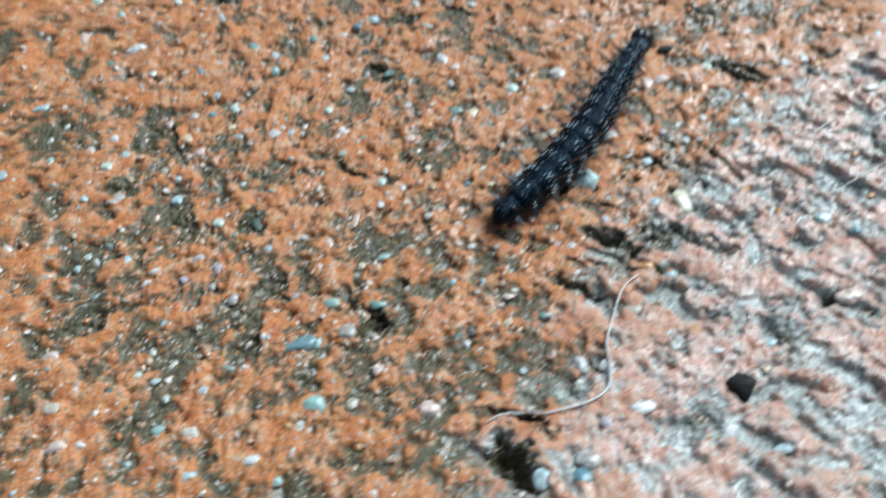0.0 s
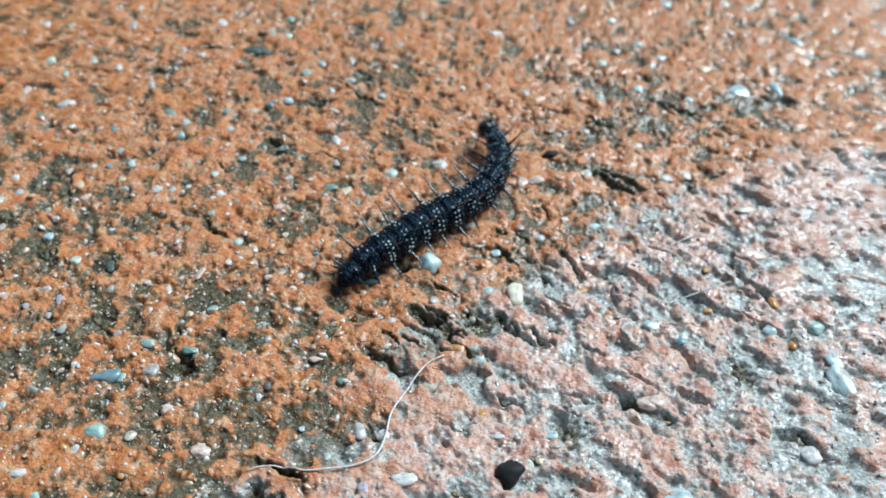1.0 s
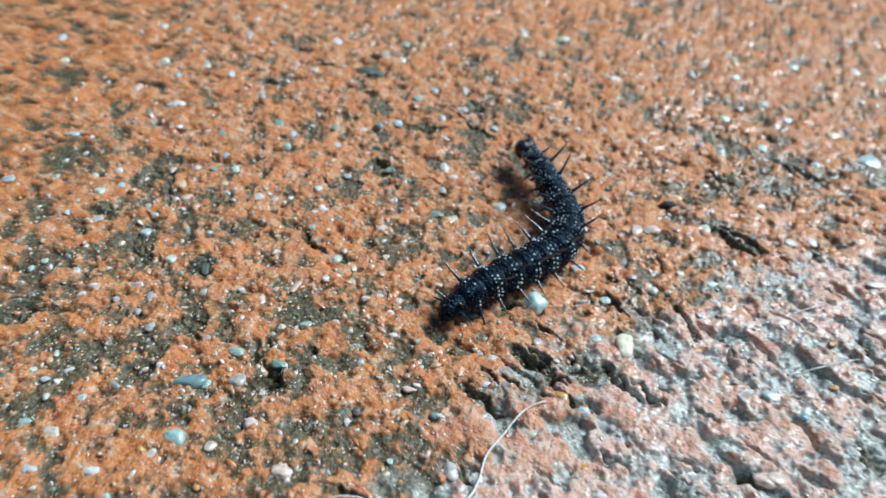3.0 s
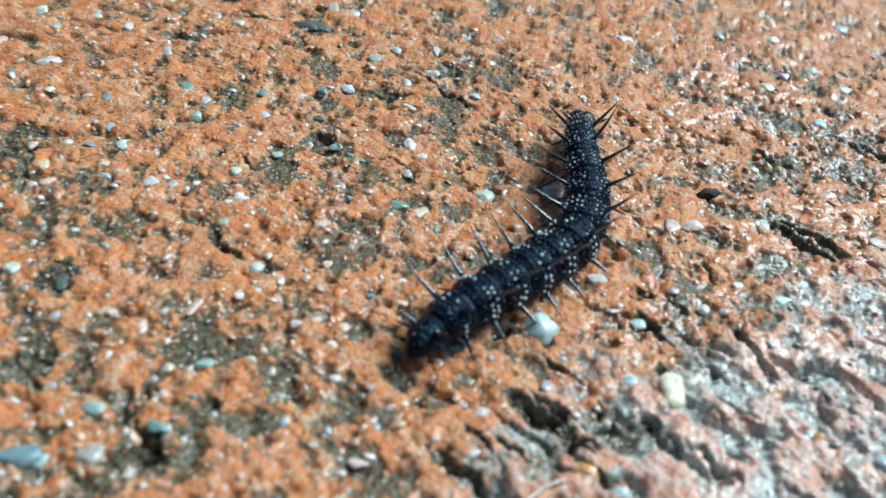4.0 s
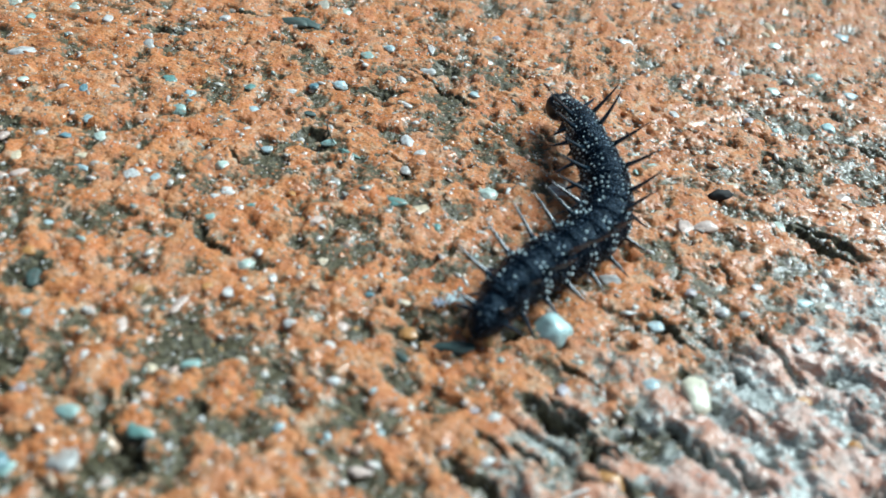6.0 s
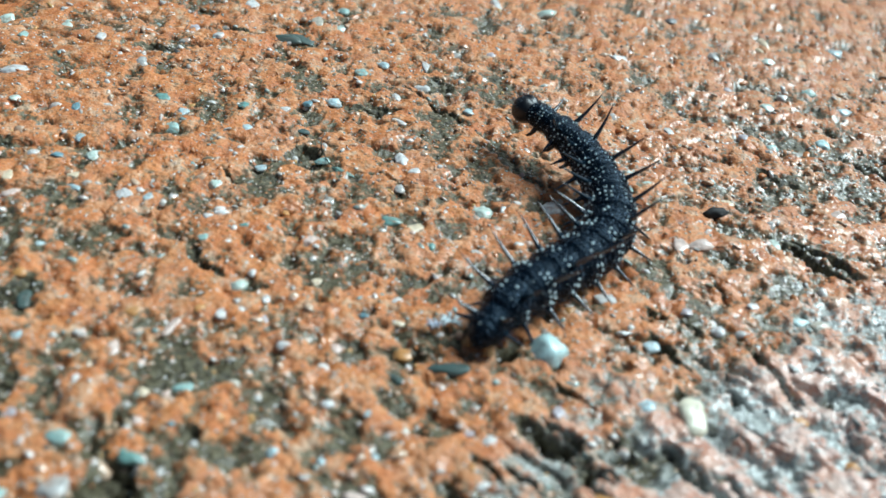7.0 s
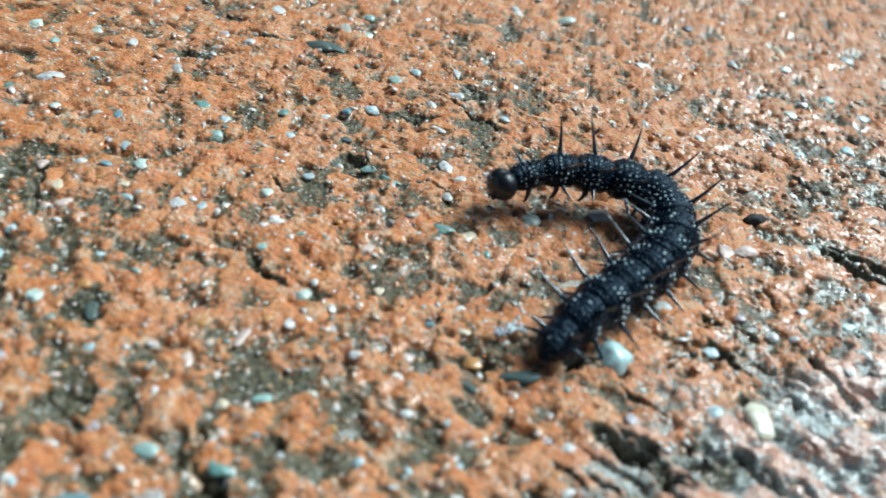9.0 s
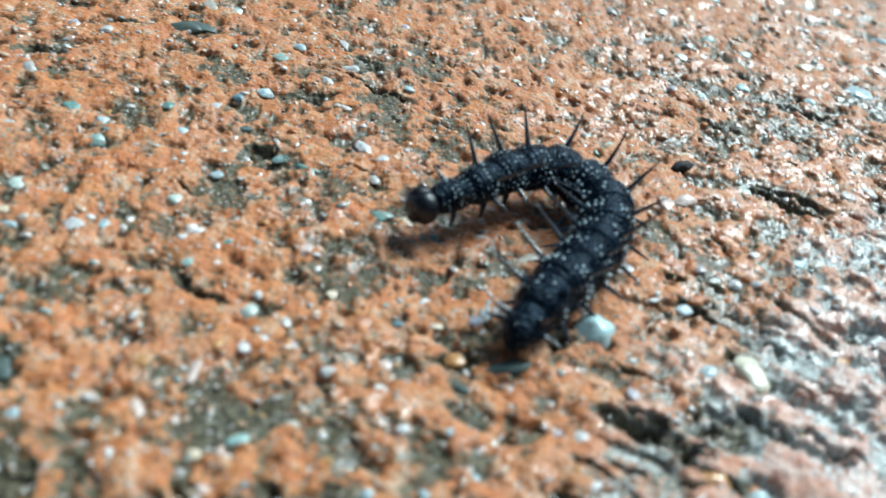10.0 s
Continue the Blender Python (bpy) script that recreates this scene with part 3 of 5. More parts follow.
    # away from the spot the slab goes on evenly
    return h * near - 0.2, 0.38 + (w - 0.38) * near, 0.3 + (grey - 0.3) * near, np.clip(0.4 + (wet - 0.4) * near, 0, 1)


def graded(lo, hi, fine, growth, reach):
    """Coordinates, evenly fine from lo to hi and ever coarser out to the reach."""
    core = list(np.arange(lo, hi, fine))
    for sign, at in ((-1, lo), (1, core[-1])):
        out, s = [], fine
        while abs(at) < reach:
            s = s * (1 + growth) if abs(at) < 600 else s * 1.6
            at += sign * s
            out.append(at)
        core = out[::-1] + core if sign < 0 else core + out
    return np.array(core)


GX, GY = graded(-30, 66, 0.17, 0.02, 40000), graded(48, 128, 0.17, 0.02, 40000)
XX, YY = np.meshgrid(GX, GY)
HEIGHT, WEAR, GREY, WET = slab_fields(XX, YY)


def height_at(x, y):
    i = np.clip(np.searchsorted(GX, x) - 1, 0, len(GX) - 2)
    j = np.clip(np.searchsorted(GY, y) - 1, 0, len(GY) - 2)
    fx, fy = (x - GX[i]) / (GX[i + 1] - GX[i]), (y - GY[j]) / (GY[j + 1] - GY[j])
    return (HEIGHT[j, i] * (1 - fx) + HEIGHT[j, i + 1] * fx) * (1 - fy) + (HEIGHT[j + 1, i] * (1 - fx) + HEIGHT[j + 1, i + 1] * fx) * fy


def quick_mesh(name, verts, faces, mat):
    """A mesh straight from arrays of vertices and equal-sided faces."""
    me = bpy.data.meshes.new(name)
    n = faces.shape[1]
    me.vertices.add(len(verts))
    me.vertices.foreach_set("co", verts.astype(np.float32).ravel())
    me.loops.add(faces.size)
    me.loops.foreach_set("vertex_index", faces.astype(np.int32).ravel())
    me.polygons.add(len(faces))
    me.polygons.foreach_set("loop_start", np.arange(0, faces.size, n, dtype=np.int32))
    me.polygons.foreach_set("use_smooth", np.ones(len(faces), dtype=bool))
    me.materials.append(mat)
    me.update(calc_edges=True)
    return me


def build_slab():
    ny, nx = XX.shape
    idx = np.arange(nx * ny).reshape(ny, nx)
    faces = np.stack([idx[:-1, :-1], idx[:-1, 1:], idx[1:, 1:], idx[1:, :-1]], -1).reshape(-1, 4)
    me = quick_mesh("ground", np.stack([XX, YY, HEIGHT], -1).reshape(-1, 3) * MM, faces, SLAB)
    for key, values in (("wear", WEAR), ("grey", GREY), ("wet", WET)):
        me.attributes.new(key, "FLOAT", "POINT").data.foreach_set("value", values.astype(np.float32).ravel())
    return tagged(new("ground", me), "damp gritty concrete slab with worn orange paint and bare grey cement", "ground", kind="structure")


GROUND = build_slab()
BALL2, BALL3 = ball(2), ball(3)


def build_sand(count, seed, shape, small, large, span, mat, cement, keep):
    """The uncounted grains of sand that stand out of the worn surface, angular and half sunk."""
    rng = np.random.default_rng(seed)
    v0, f0 = shape
    x0, x1, y0, y1 = span
    x, y = rng.uniform(x0, x1, count), rng.uniform(y0, y1, count)
    i, j = np.clip(np.searchsorted(GX, x), 0, len(GX) - 1), np.clip(np.searchsorted(GY, y), 0, len(GY) - 1)
    here = ((GREY[j, i] > 0.4) == cement) & (rng.random(count) < keep)
    x, y = x[here], y[here]
    count = len(x)
    r = small + (large - small) * rng.random(count) ** 2.2
    ang = rng.random(count) * np.pi
    sx, sy, sz = r * rng.uniform(0.8, 1.6, count), r * rng.uniform(0.65, 1.0, count), r * rng.uniform(0.5, 0.85, count)
    bumps = 1 + 0.08 * rng.standard_normal((count, len(v0))).clip(-1.6, 1.6)
    # broken faces: each grain is cut by a few planes
    for _ in range(7):
        n = rng.standard_normal((count, 3))
        n /= np.linalg.norm(n, axis=1)[:, None]
        bumps = np.minimum(bumps, rng.uniform(0.5, 0.95, count)[:, None] / np.maximum(n @ v0.T, 0.01))
    p = v0[None] * bumps[..., None] * np.stack([sx, sy, sz], -1)[:, None]
    c, s = np.cos(ang)[:, None], np.sin(ang)[:, None]
    tx, ty = rng.uniform(-0.5, 0.5, count)[:, None], rng.uniform(-0.5, 0.5, count)[:, None]
    z = p[..., 2] + tx * p[..., 0] + ty * p[..., 1]
    q = np.stack([p[..., 0] * c - p[..., 1] * s, p[..., 0] * s + p[..., 1] * c, z], -1)
    q += np.stack([x, y, height_at(x, y) - 0.55 * sz], -1)[:, None]
    faces = (f0[None] + (np.arange(count) * len(v0))[:, None, None]).reshape(-1, 3)
    ob = new("sand_grains", quick_mesh("sand_grains", q.reshape(-1, 3) * MM, faces, mat))
    ob.parent = GROUND
    return tagged(ob, "pale grey and pink sand grains set in bare cement" if cement else "mixed white, grey and rust sand grains set in worn paint", kind="stuff")


BALL1 = ball(1)
build_sand(6500, 21, BALL2, 0.24, 0.70, (-60, 95, 34, 185), GRIT, False, 1.0)
build_sand(30000, 22, BALL1, 0.12, 0.32, (-50, 85, 36, 160), FINE_GRIT, False, 1.0)
build_sand(7500, 23, BALL2, 0.26, 0.62, (-60, 95, 34, 185), PALE_GRIT, True, 0.4)
build_sand(22000, 24, BALL1, 0.12, 0.32, (-50, 85, 36, 160), PALE_GRIT, True, 0.9)

PEBBLE_SHAPES = {}


def pebble_mesh(colour, shape):
    """One of a few lumpy pebble shapes, unit size."""
    if (colour, shape) not in PEBBLE_SHAPES:
        rng = np.random.default_rng(100 + shape)
        v, f = BALL3
        planes = [(Vector(rng.standard_normal(3)).normalized(), rng.uniform(0.68, 1.0)) for _ in range(12)]
        off = Vector(rng.uniform(-20, 20, 3))
        verts = []
        for p in v:
            p = Vector(p)
            k = min([1.12] + [d / max(n.dot(p), 0.01) for n, d in planes])
            k *= 1 + 0.10 * noise.noise(p * 1.4 + off) + 0.06 * noise.noise(p * 3.5 + off)
            verts.append(p * k * MM)
        PEBBLE_SHAPES[(colour, shape)] = quick_mesh("pebble", np.array(verts), f, STONES[colour])
    return PEBBLE_SHAPES[(colour, shape)]


PEBBLES = []


def pebble(colour, x, y, long, wide, turn):
    """A stone set in the slab: middle, length, width and turn; millimetres."""
    a, b = long * 0.52, wide * 0.52
    big = long + wide > 4.2
    c = max(0.3, min(a, b)) * (0.72 if big and colour.startswith("b") else 0.5)
    z = float(height_at(np.array(x), np.array(y)))
    z = max(z, -0.45) + (-0.05 if colour.startswith("b") else -0.45) * c
    n = len(PEBBLES)
    PEBBLES.append(part("pebble", pebble_mesh(colour, n % 7), GROUND, m=Matrix.LocRotScale(
        (x * MM, y * MM, z * MM), Euler((0.15 * math.sin(n * 1.7), 0.15 * math.cos(n * 2.3), radians(turn))), (a, b, c))))


pebble("white", 3.3, 108.3, 1.99, 2.74, 24)
pebble("white", 4.9, 106.4, 1.35, 1.13, 24)
pebble("grey", 4.2, 103.4, 1.19, 1.62, 24)
pebble("greenwhite", -13.0, 96.7, 1.75, 1.89, 24)
pebble("white", -19.9, 91.2, 1.69, 1.73, 59)
pebble("white", -42.0, 108.5, 3.22, 2.11, 27)
pebble("greenwhite", -38.8, 103.3, 1.40, 1.50, 26)
pebble("grey", -18.7, 94.6, 0.80, 2.22, 24)
pebble("cream", -25.9, 92.6, 1.55, 1.03, 24)
pebble("lightblue", -24.8, 90.8, 1.58, 0.77, -9)
pebble("pinkwhite", -29.6, 87.6, 1.93, 1.45, 43)
pebble("teal", -25.2, 110.2, 1.83, 1.78, 26)
pebble("lightteal", -21.6, 104.9, 1.72, 1.64, 75)
pebble("white", -29.6, 106.2, 1.28, 1.02, -11)
pebble("blue", -28.9, 94.8, 1.58, 1.08, 24)
pebble("lightblue", -28.8, 98.8, 1.27, 1.40, 77)
pebble("white", -10.3, 92.1, 1.47, 0.79, 23)
pebble("white", -11.4, 91.0, 1.03, 0.93, 23)
pebble("lightteal", -10.4, 87.9, 1.10, 1.02, 22)
pebble("white", -8.1, 88.1, 0.81, 0.65, 22)
pebble("teal", -7.6, 91.0, 1.26, 0.88, -10)
pebble("amber", -5.0, 94.7, 0.97, 0.96, 23)
pebble("pinkwhite", -1.3, 91.3, 1.89, 1.79, 22)
pebble("white", 2.8, 95.6, 0.77, 0.79, 23)
pebble("teal", 4.9, 96.9, 2.35, 1.77, -3)
pebble("cream", 7.4, 97.2, 3.15, 1.38, 45)
pebble("teal", 9.6, 94.6, 1.10, 1.22, 22)
pebble("darkteal", -8.5, 110.0, 1.60, 0.84, 15)
pebble("darkteal", -16.8, 131.8, 5.65, 2.28, -12)
pebble("blue", -10.2, 115.8, 1.17, 1.60, 26)
pebble("lightblue", -7.5, 117.9, 1.73, 1.63, 26)
pebble("white", -12.1, 113.4, 1.40, 1.33, 26)
pebble("lightteal", -6.8, 126.3, 1.86, 2.10, 27)
pebble("lightblue", -4.8, 129.9, 1.48, 1.92, 27)
pebble("white", 1.3, 125.7, 2.24, 1.51, -15)
pebble("white", -1.1, 122.1, 1.25, 1.70, 26)
pebble("white", 0.7, 116.7, 2.09, 1.11, -14)
pebble("lightteal", -4.7, 105.2, 1.67, 1.15, 24)
pebble("teal", -2.2, 103.9, 2.65, 0.91, -12)
pebble("lightblue", -10.1, 101.3, 1.37, 1.10, 24)
pebble("greenwhite", -5.0, 83.2, 1.73, 1.57, 21)
pebble("white", -4.7, 79.2, 1.58, 1.20, 36)
pebble("white", -3.6, 80.3, 0.84, 0.74, 21)
pebble("pinkwhite", -8.0, 76.2, 2.44, 0.91, 81)
pebble("pinkwhite", -11.1, 72.7, 1.18, 2.09, 20)
pebble("white", 1.3, 77.1, 1.28, 1.00, 6)
pebble("darkteal", -20.3, 75.3, 1.21, 1.96, 21)
pebble("lightblue", -18.4, 71.3, 1.53, 1.15, 81)
pebble("lightblue", -8.4, 68.6, 0.61, 0.69, 20)
pebble("cream", -6.6, 69.0, 1.15, 0.98, 48)
pebble("lightteal", -4.2, 70.4, 1.58, 1.11, 20)
pebble("lightteal", -9.8, 63.1, 2.21, 1.48, -5)
pebble("teal", -4.7, 63.1, 2.22, 1.41, -11)
pebble("lightteal", -11.5, 57.7, 1.87, 1.36, -14)
pebble("pinkwhite", 5.4, 78.2, 1.47, 1.24, 20)
pebble("white", 5.1, 76.3, 0.99, 0.87, 20)
pebble("amber", 10.8, 79.6, 1.87, 1.25, 20)
pebble("cream", 9.4, 83.2, 1.27, 0.86, 21)
pebble("white", 8.6, 86.1, 1.16, 0.89, 36)
pebble("blue", 6.4, 83.0, 1.06, 0.83, -22)
pebble("cream", 1.3, 85.9, 1.19, 0.94, 21)
pebble("white", -4.5, 85.1, 0.78, 0.95, 22)
pebble("white", -2.1, 82.3, 0.76, 1.39, 21)
pebble("lilac", -1.4, 79.9, 0.66, 1.43, 36)
pebble("amber", -11.7, 76.7, 1.33, 1.07, 21)
pebble("amber", -22.1, 77.7, 1.24, 1.17, 22)
pebble("pinkwhite", 11.1, 64.8, 1.80, 0.97, 6)
pebble("lightblue", 10.0, 72.1, 0.69, 0.73, 19)
pebble("white", 6.8, 72.3, 1.11, 0.69, 19)
pebble("white", 7.5, 65.2, 1.09, 0.56, -17)
pebble("darkteal", 11.1, 76.7, 0.95, 1.54, 56)
pebble("blue", -3.3, 66.6, 0.55, 0.46, 19)
pebble("white", -1.1, 65.7, 0.63, 0.62, 19)
pebble("bluewhite", 22.4, 83.8, 3.2, 3.3, 115)
pebble("bright", 34.8, 80.8, 2.5, 3.7, 6)
pebble("lightblue", 31.0, 80.3, 1.97, 1.45, 31)
pebble("grey", 33.4, 81.7, 0.74, 0.73, 19)
pebble("white", 19.6, 72.6, 1.83, 1.32, 19)
pebble("darkteal", 14.6, 79.0, 3.58, 1.34, 9)
pebble("white", 19.8, 68.5, 1.57, 0.94, 18)
pebble("amber", 23.5, 90.2, 1.28, 1.22, 21)
pebble("white", 26.9, 93.4, 2.70, 1.61, 6)
pebble("greenwhite", 13.4, 102.4, 2.18, 1.75, 9)
pebble("pinkwhite", 15.1, 100.0, 1.40, 1.16, 23)
pebble("lightblue", 7.8, 122.0, 2.02, 1.68, 5)
pebble("amber", 43.6, 83.4, 1.47, 1.09, 6)
pebble("amber", 47.4, 79.7, 1.26, 1.06, 19)
pebble("white", 47.0, 91.7, 2.4, 1.6, -40)
pebble("cream", 38.4, 114.7, 1.78, 1.42, 23)
pebble("black", 37.1, 112.0, 1.8, 2.7, -57)
pebble("pinkwhite", 33.6, 104.2, 2.35, 3.09, 22)
pebble("cream", 44.4, 160.2, 1.76, 3.74, 28)
pebble("pale", 17.9, 93.1, 3.07, 1.54, 36)
pebble("pale", 46.9, 96.6, 2.10, 1.64, 21)
pebble("black", 36.9, 52.8, 3.52, 3.15, 19)
pebble("white", 25.4, 50.4, 3.37, 2.11, 19)
pebble("white", 21.9, 55.4, 1.69, 1.53, 43)
pebble("lightblue", 13.6, 41.6, 2.58, 2.33, 42)
pebble("pinkwhite", 67.4, 95.5, 5.53, 2.76, 16)
pebble("pinkwhite", 52.5, 66.0, 2.82, 2.17, 6)
pebble("white", 45.5, 92.6, 1.9, 1.2, -30)
pebble("lightteal", 74.8, 82.6, 2.46, 2.51, 19)
pebble("white", 71.7, 62.0, 2.55, 2.35, 19)
pebble("amber", 71.4, 78.8, 1.05, 1.38, 19)
pebble("amber", 60.8, 90.7, 1.14, 1.00, 20)
pebble("white", 35.1, 57.7, 2.03, 0.99, 19)
pebble("amber", 32.7, 60.4, 1.24, 1.25, 19)
pebble("amber", 28.7, 69.9, 2.51, 2.19, -8)
pebble("pale", 25.9, 63.1, 2.40, 2.03, -0)
pebble("lightblue", 53.4, 79.0, 2.79, 1.87, 32)
pebble("blue", 56.9, 76.6, 1.50, 1.11, 19)
pebble("lightblue", 68.8, 81.0, 2.04, 1.87, -10)
pebble("amber", 69.6, 85.8, 1.42, 1.88, 20)
pebble("blue", -13.3, 57.2, 4.08, 2.03, 20)
pebble("lightteal", -10.7, 49.7, 2.69, 2.27, -5)
pebble("pinkwhite", -4.0, 54.0, 1.64, 2.03, 19)
pebble("white", -11.9, 46.7, 1.76, 1.82, 47)
pebble("white", -16.7, 42.9, 2.32, 1.12, 7)
pebble("pale", -6.7, 49.8, 1.69, 1.37, 47)
pebble("amber", -5.8, 44.8, 1.16, 1.19, 19)
pebble("pinkwhite", 1.7, 49.6, 2.50, 2.02, 19)
pebble("lightteal", -13.9, 40.7, 1.26, 1.25, 19)
pebble("lightteal", -27.2, 46.1, 1.59, 1.19, 19)
pebble("pale", -23.6, 46.0, 1.97, 1.56, 19)
pebble("blue", -14.6, 33.8, 1.65, 1.10, 7)
pebble("lightblue", -9.0, 35.8, 1.69, 1.77, 19)
pebble("grey", -4.9, 36.7, 1.81, 1.88, 19)
pebble("lightblue", -28.9, 59.9, 1.45, 1.40, 20)
pebble("grey", -21.6, 63.7, 1.74, 1.71, 51)
pebble("teal", 15.2, 62.1, 1.56, 1.12, 19)
pebble("cream", 11.0, 60.8, 1.41, 1.28, 19)
pebble("darkteal", 4.8, 58.9, 1.54, 1.12, 19)
pebble("grey", -38.7, 79.1, 2.45, 1.90, 21)
pebble("white", -38.4, 120.4, 1.81, 2.06, 22)
pebble("white", -26.2, 138.9, 2.18, 3.08, 23)
pebble("darkteal", -18.3, 130.8, 5.08, 2.09, -1)
pebble("cream", 62.5, 142.4, 3.34, 3.09, 3)
pebble("lightblue", 68.8, 137.2, 4.61, 3.67, 47)
pebble("cream", 45.1, 161.8, 1.64, 3.23, 23)
pebble("lightblue", 56.6, 165.4, 3.79, 3.28, 23)
pebble("lightblue", 80.4, 155.7, 3.38, 3.71, 22)
pebble("amber", 60.6, 82.8, 1.25, 0.83, 20)
pebble("amber", 16.0, 89.1, 1.17, 1.09, 20)
pebble("white", -15.9, 32.6, 1.19, 1.01, 19)
pebble("lightblue", 76.2, 77.1, 2.22, 3.35, 19)
pebble("lightblue", 77.4, 73.4, 3.41, 6.88, 26)
pebble("lightblue", 56.0, 53.3, 4.25, 2.83, 3)
pebble("blue", 17.9, 41.7, 2.37, 1.76, 14)
pebble("pinkwhite", 53.6, 66.2, 2.34, 2.11, 15)
pebble("pinkwhite", -37.0, 43.8, 2.40, 1.53, 19)
pebble("lightblue", -23.1, 41.0, 1.72, 1.39, 1)
pebble("pale", -38.8, 48.4, 2.03, 1.32, 1)
pebble("lightblue", -70.8, 120.1, 2.03, 2.69, 23)
pebble("greenwhite", -66.1, 114.0, 1.78, 2.10, 23)
pebble("pinkwhite", -50.6, 111.1, 2.13, 3.12, 22)
pebble("teal", -45.4, 105.6, 1.51, 2.38, 22)
pebble("greenwhite", -50.9, 120.7, 2.03, 2.32, 23)
pebble("pale", -52.6, 131.9, 1.92, 2.78, 23)
pebble("white", -57.1, 131.7, 1.49, 2.35, 23)
pebble("grey", -41.7, 134.5, 1.72, 2.75, 23)
pebble("greenwhite", -43.5, 121.5, 1.62, 2.49, 22)
pebble("lightteal", -46.2, 116.5, 1.59, 2.01, 22)
pebble("lightblue", -53.0, 95.6, 2.34, 1.55, 22)
pebble("grey", -31.2, 116.9, 1.58, 2.31, 22)
pebble("lightblue", -21.8, 107.9, 1.32, 1.56, 22)
pebble("lightblue", -54.4, 82.3, 2.18, 1.85, 21)
pebble("lightteal", -48.9, 85.5, 1.19, 1.40, 21)
pebble("white", -44.1, 87.6, 1.20, 1.40, 21)
pebble("lightblue", -39.2, 86.6, 1.70, 1.21, 21)
pebble("greenwhite", -41.2, 84.2, 1.51, 1.93, 21)
pebble("white", -41.4, 89.8, 1.39, 1.41, 21)
pebble("pale", -33.6, 84.1, 1.17, 1.44, 21)
pebble("cream", -31.6, 90.5, 1.21, 1.67, 21)
pebble("white", -31.4, 94.5, 1.41, 1.11, 21)
pebble("lightblue", -17.6, 91.7, 1.21, 1.32, 21)
pebble("teal", -16.2, 112.1, 1.92, 1.41, 22)
pebble("white", -26.1, 127.2, 1.45, 1.86, 22)
pebble("lilac", -29.9, 128.8, 1.46, 1.91, 23)
pebble("lightblue", -14.4, 107.8, 1.31, 1.52, 22)
pebble("pale", -16.3, 137.4, 1.72, 2.63, 23)
pebble("lightteal", -14.3, 143.1, 1.77, 2.29, 23)
pebble("greenwhite", -12.9, 137.7, 1.94, 1.96, 23)
pebble("white", 5.2, 156.4, 1.86, 3.41, 23)
pebble("bright", 20.7, 127.4, 1.01, 1.48, 22)
pebble("lilac", 7.5, 138.5, 1.50, 1.47, 22)
pebble("white", 0.2, 131.4, 1.04, 2.41, 22)
pebble("white", 24.5, 146.2, 2.65, 1.52, 22)
pebble("greenwhite", 12.7, 157.0, 3.48, 2.17, 23)
pebble("white", -13.4, 104.1, 0.92, 1.14, 21)
pebble("teal", 27.8, 113.3, 0.75, 1.28, 21)
pebble("greenwhite", 29.5, 114.8, 1.33, 0.97, 21)
pebble("greenwhite", 45.6, 156.1, 2.29, 2.05, 22)
pebble("white", 46.8, 145.4, 1.53, 1.87, 22)
pebble("white", 67.6, 167.5, 1.91, 2.19, 22)
pebble("pale", 72.0, 166.9, 1.90, 2.17, 22)
pebble("darkgrey", 31.2, 164.1, 2.14, 2.48, 23)
pebble("grey", 37.6, 154.4, 1.82, 2.50, 22)
pebble("lilac", 39.3, 143.8, 1.30, 1.45, 22)
pebble("lightteal", 50.5, 148.4, 2.21, 1.91, 22)
pebble("lightblue", 54.8, 144.8, 2.82, 2.25, 22)
pebble("greenwhite", 44.4, 140.2, 1.92, 1.79, 22)
pebble("lightblue", 75.1, 139.3, 2.09, 3.81, 21)
pebble("bluewhite", 80.4, 181.6, 2.51, 4.85, 23)
pebble("white", 68.1, 156.8, 1.59, 2.01, 22)
pebble("bluewhite", 50.7, 133.3, 1.65, 2.04, 22)
pebble("lightteal", 44.4, 129.8, 1.62, 1.27, 21)
pebble("lilac", 40.8, 130.9, 1.43, 2.03, 22)
pebble("white", 31.7, 128.2, 1.22, 1.64, 22)
pebble("bluewhite", 59.7, 132.2, 1.63, 1.63, 21)
pebble("pinkwhite", 50.7, 117.1, 2.28, 1.91, 21)
pebble("lightblue", -42.7, 78.7, 1.63, 1.56, 21)
pebble("lightblue", -31.2, 79.1, 1.46, 1.50, 21)
pebble("lightblue", -31.5, 82.5, 1.16, 1.13, 21)
pebble("lightblue", -23.0, 81.9, 0.99, 1.08, 21)
pebble("greenwhite", -40.1, 69.4, 1.08, 1.03, 20)
pebble("lightblue", -40.9, 67.5, 0.92, 1.01, 20)
pebble("lightblue", -35.2, 69.0, 1.08, 1.38, 20)
pebble("lightteal", -37.8, 68.3, 0.61, 0.75, 20)
pebble("greenwhite", -25.2, 75.1, 1.42, 1.66, 20)
pebble("lilac", -26.6, 69.6, 1.84, 1.33, 20)
pebble("lilac", -24.2, 68.1, 1.21, 2.13, 20)
pebble("lilac", -27.7, 66.4, 1.51, 1.29, 20)
pebble("grey", -24.4, 65.3, 0.90, 1.03, 20)
pebble("lilac", -14.4, 64.1, 1.18, 0.87, 20)
pebble("lightblue", -16.9, 58.2, 0.57, 1.23, 20)
pebble("grey", -8.0, 58.9, 2.12, 2.19, 20)
pebble("pale", -0.8, 72.1, 1.22, 0.90, 20)
pebble("lightblue", -28.6, 52.1, 1.24, 0.81, 20)
pebble("lightblue", -23.2, 51.1, 1.23, 1.17, 20)
pebble("greenwhite", -27.0, 50.0, 0.81, 0.98, 20)
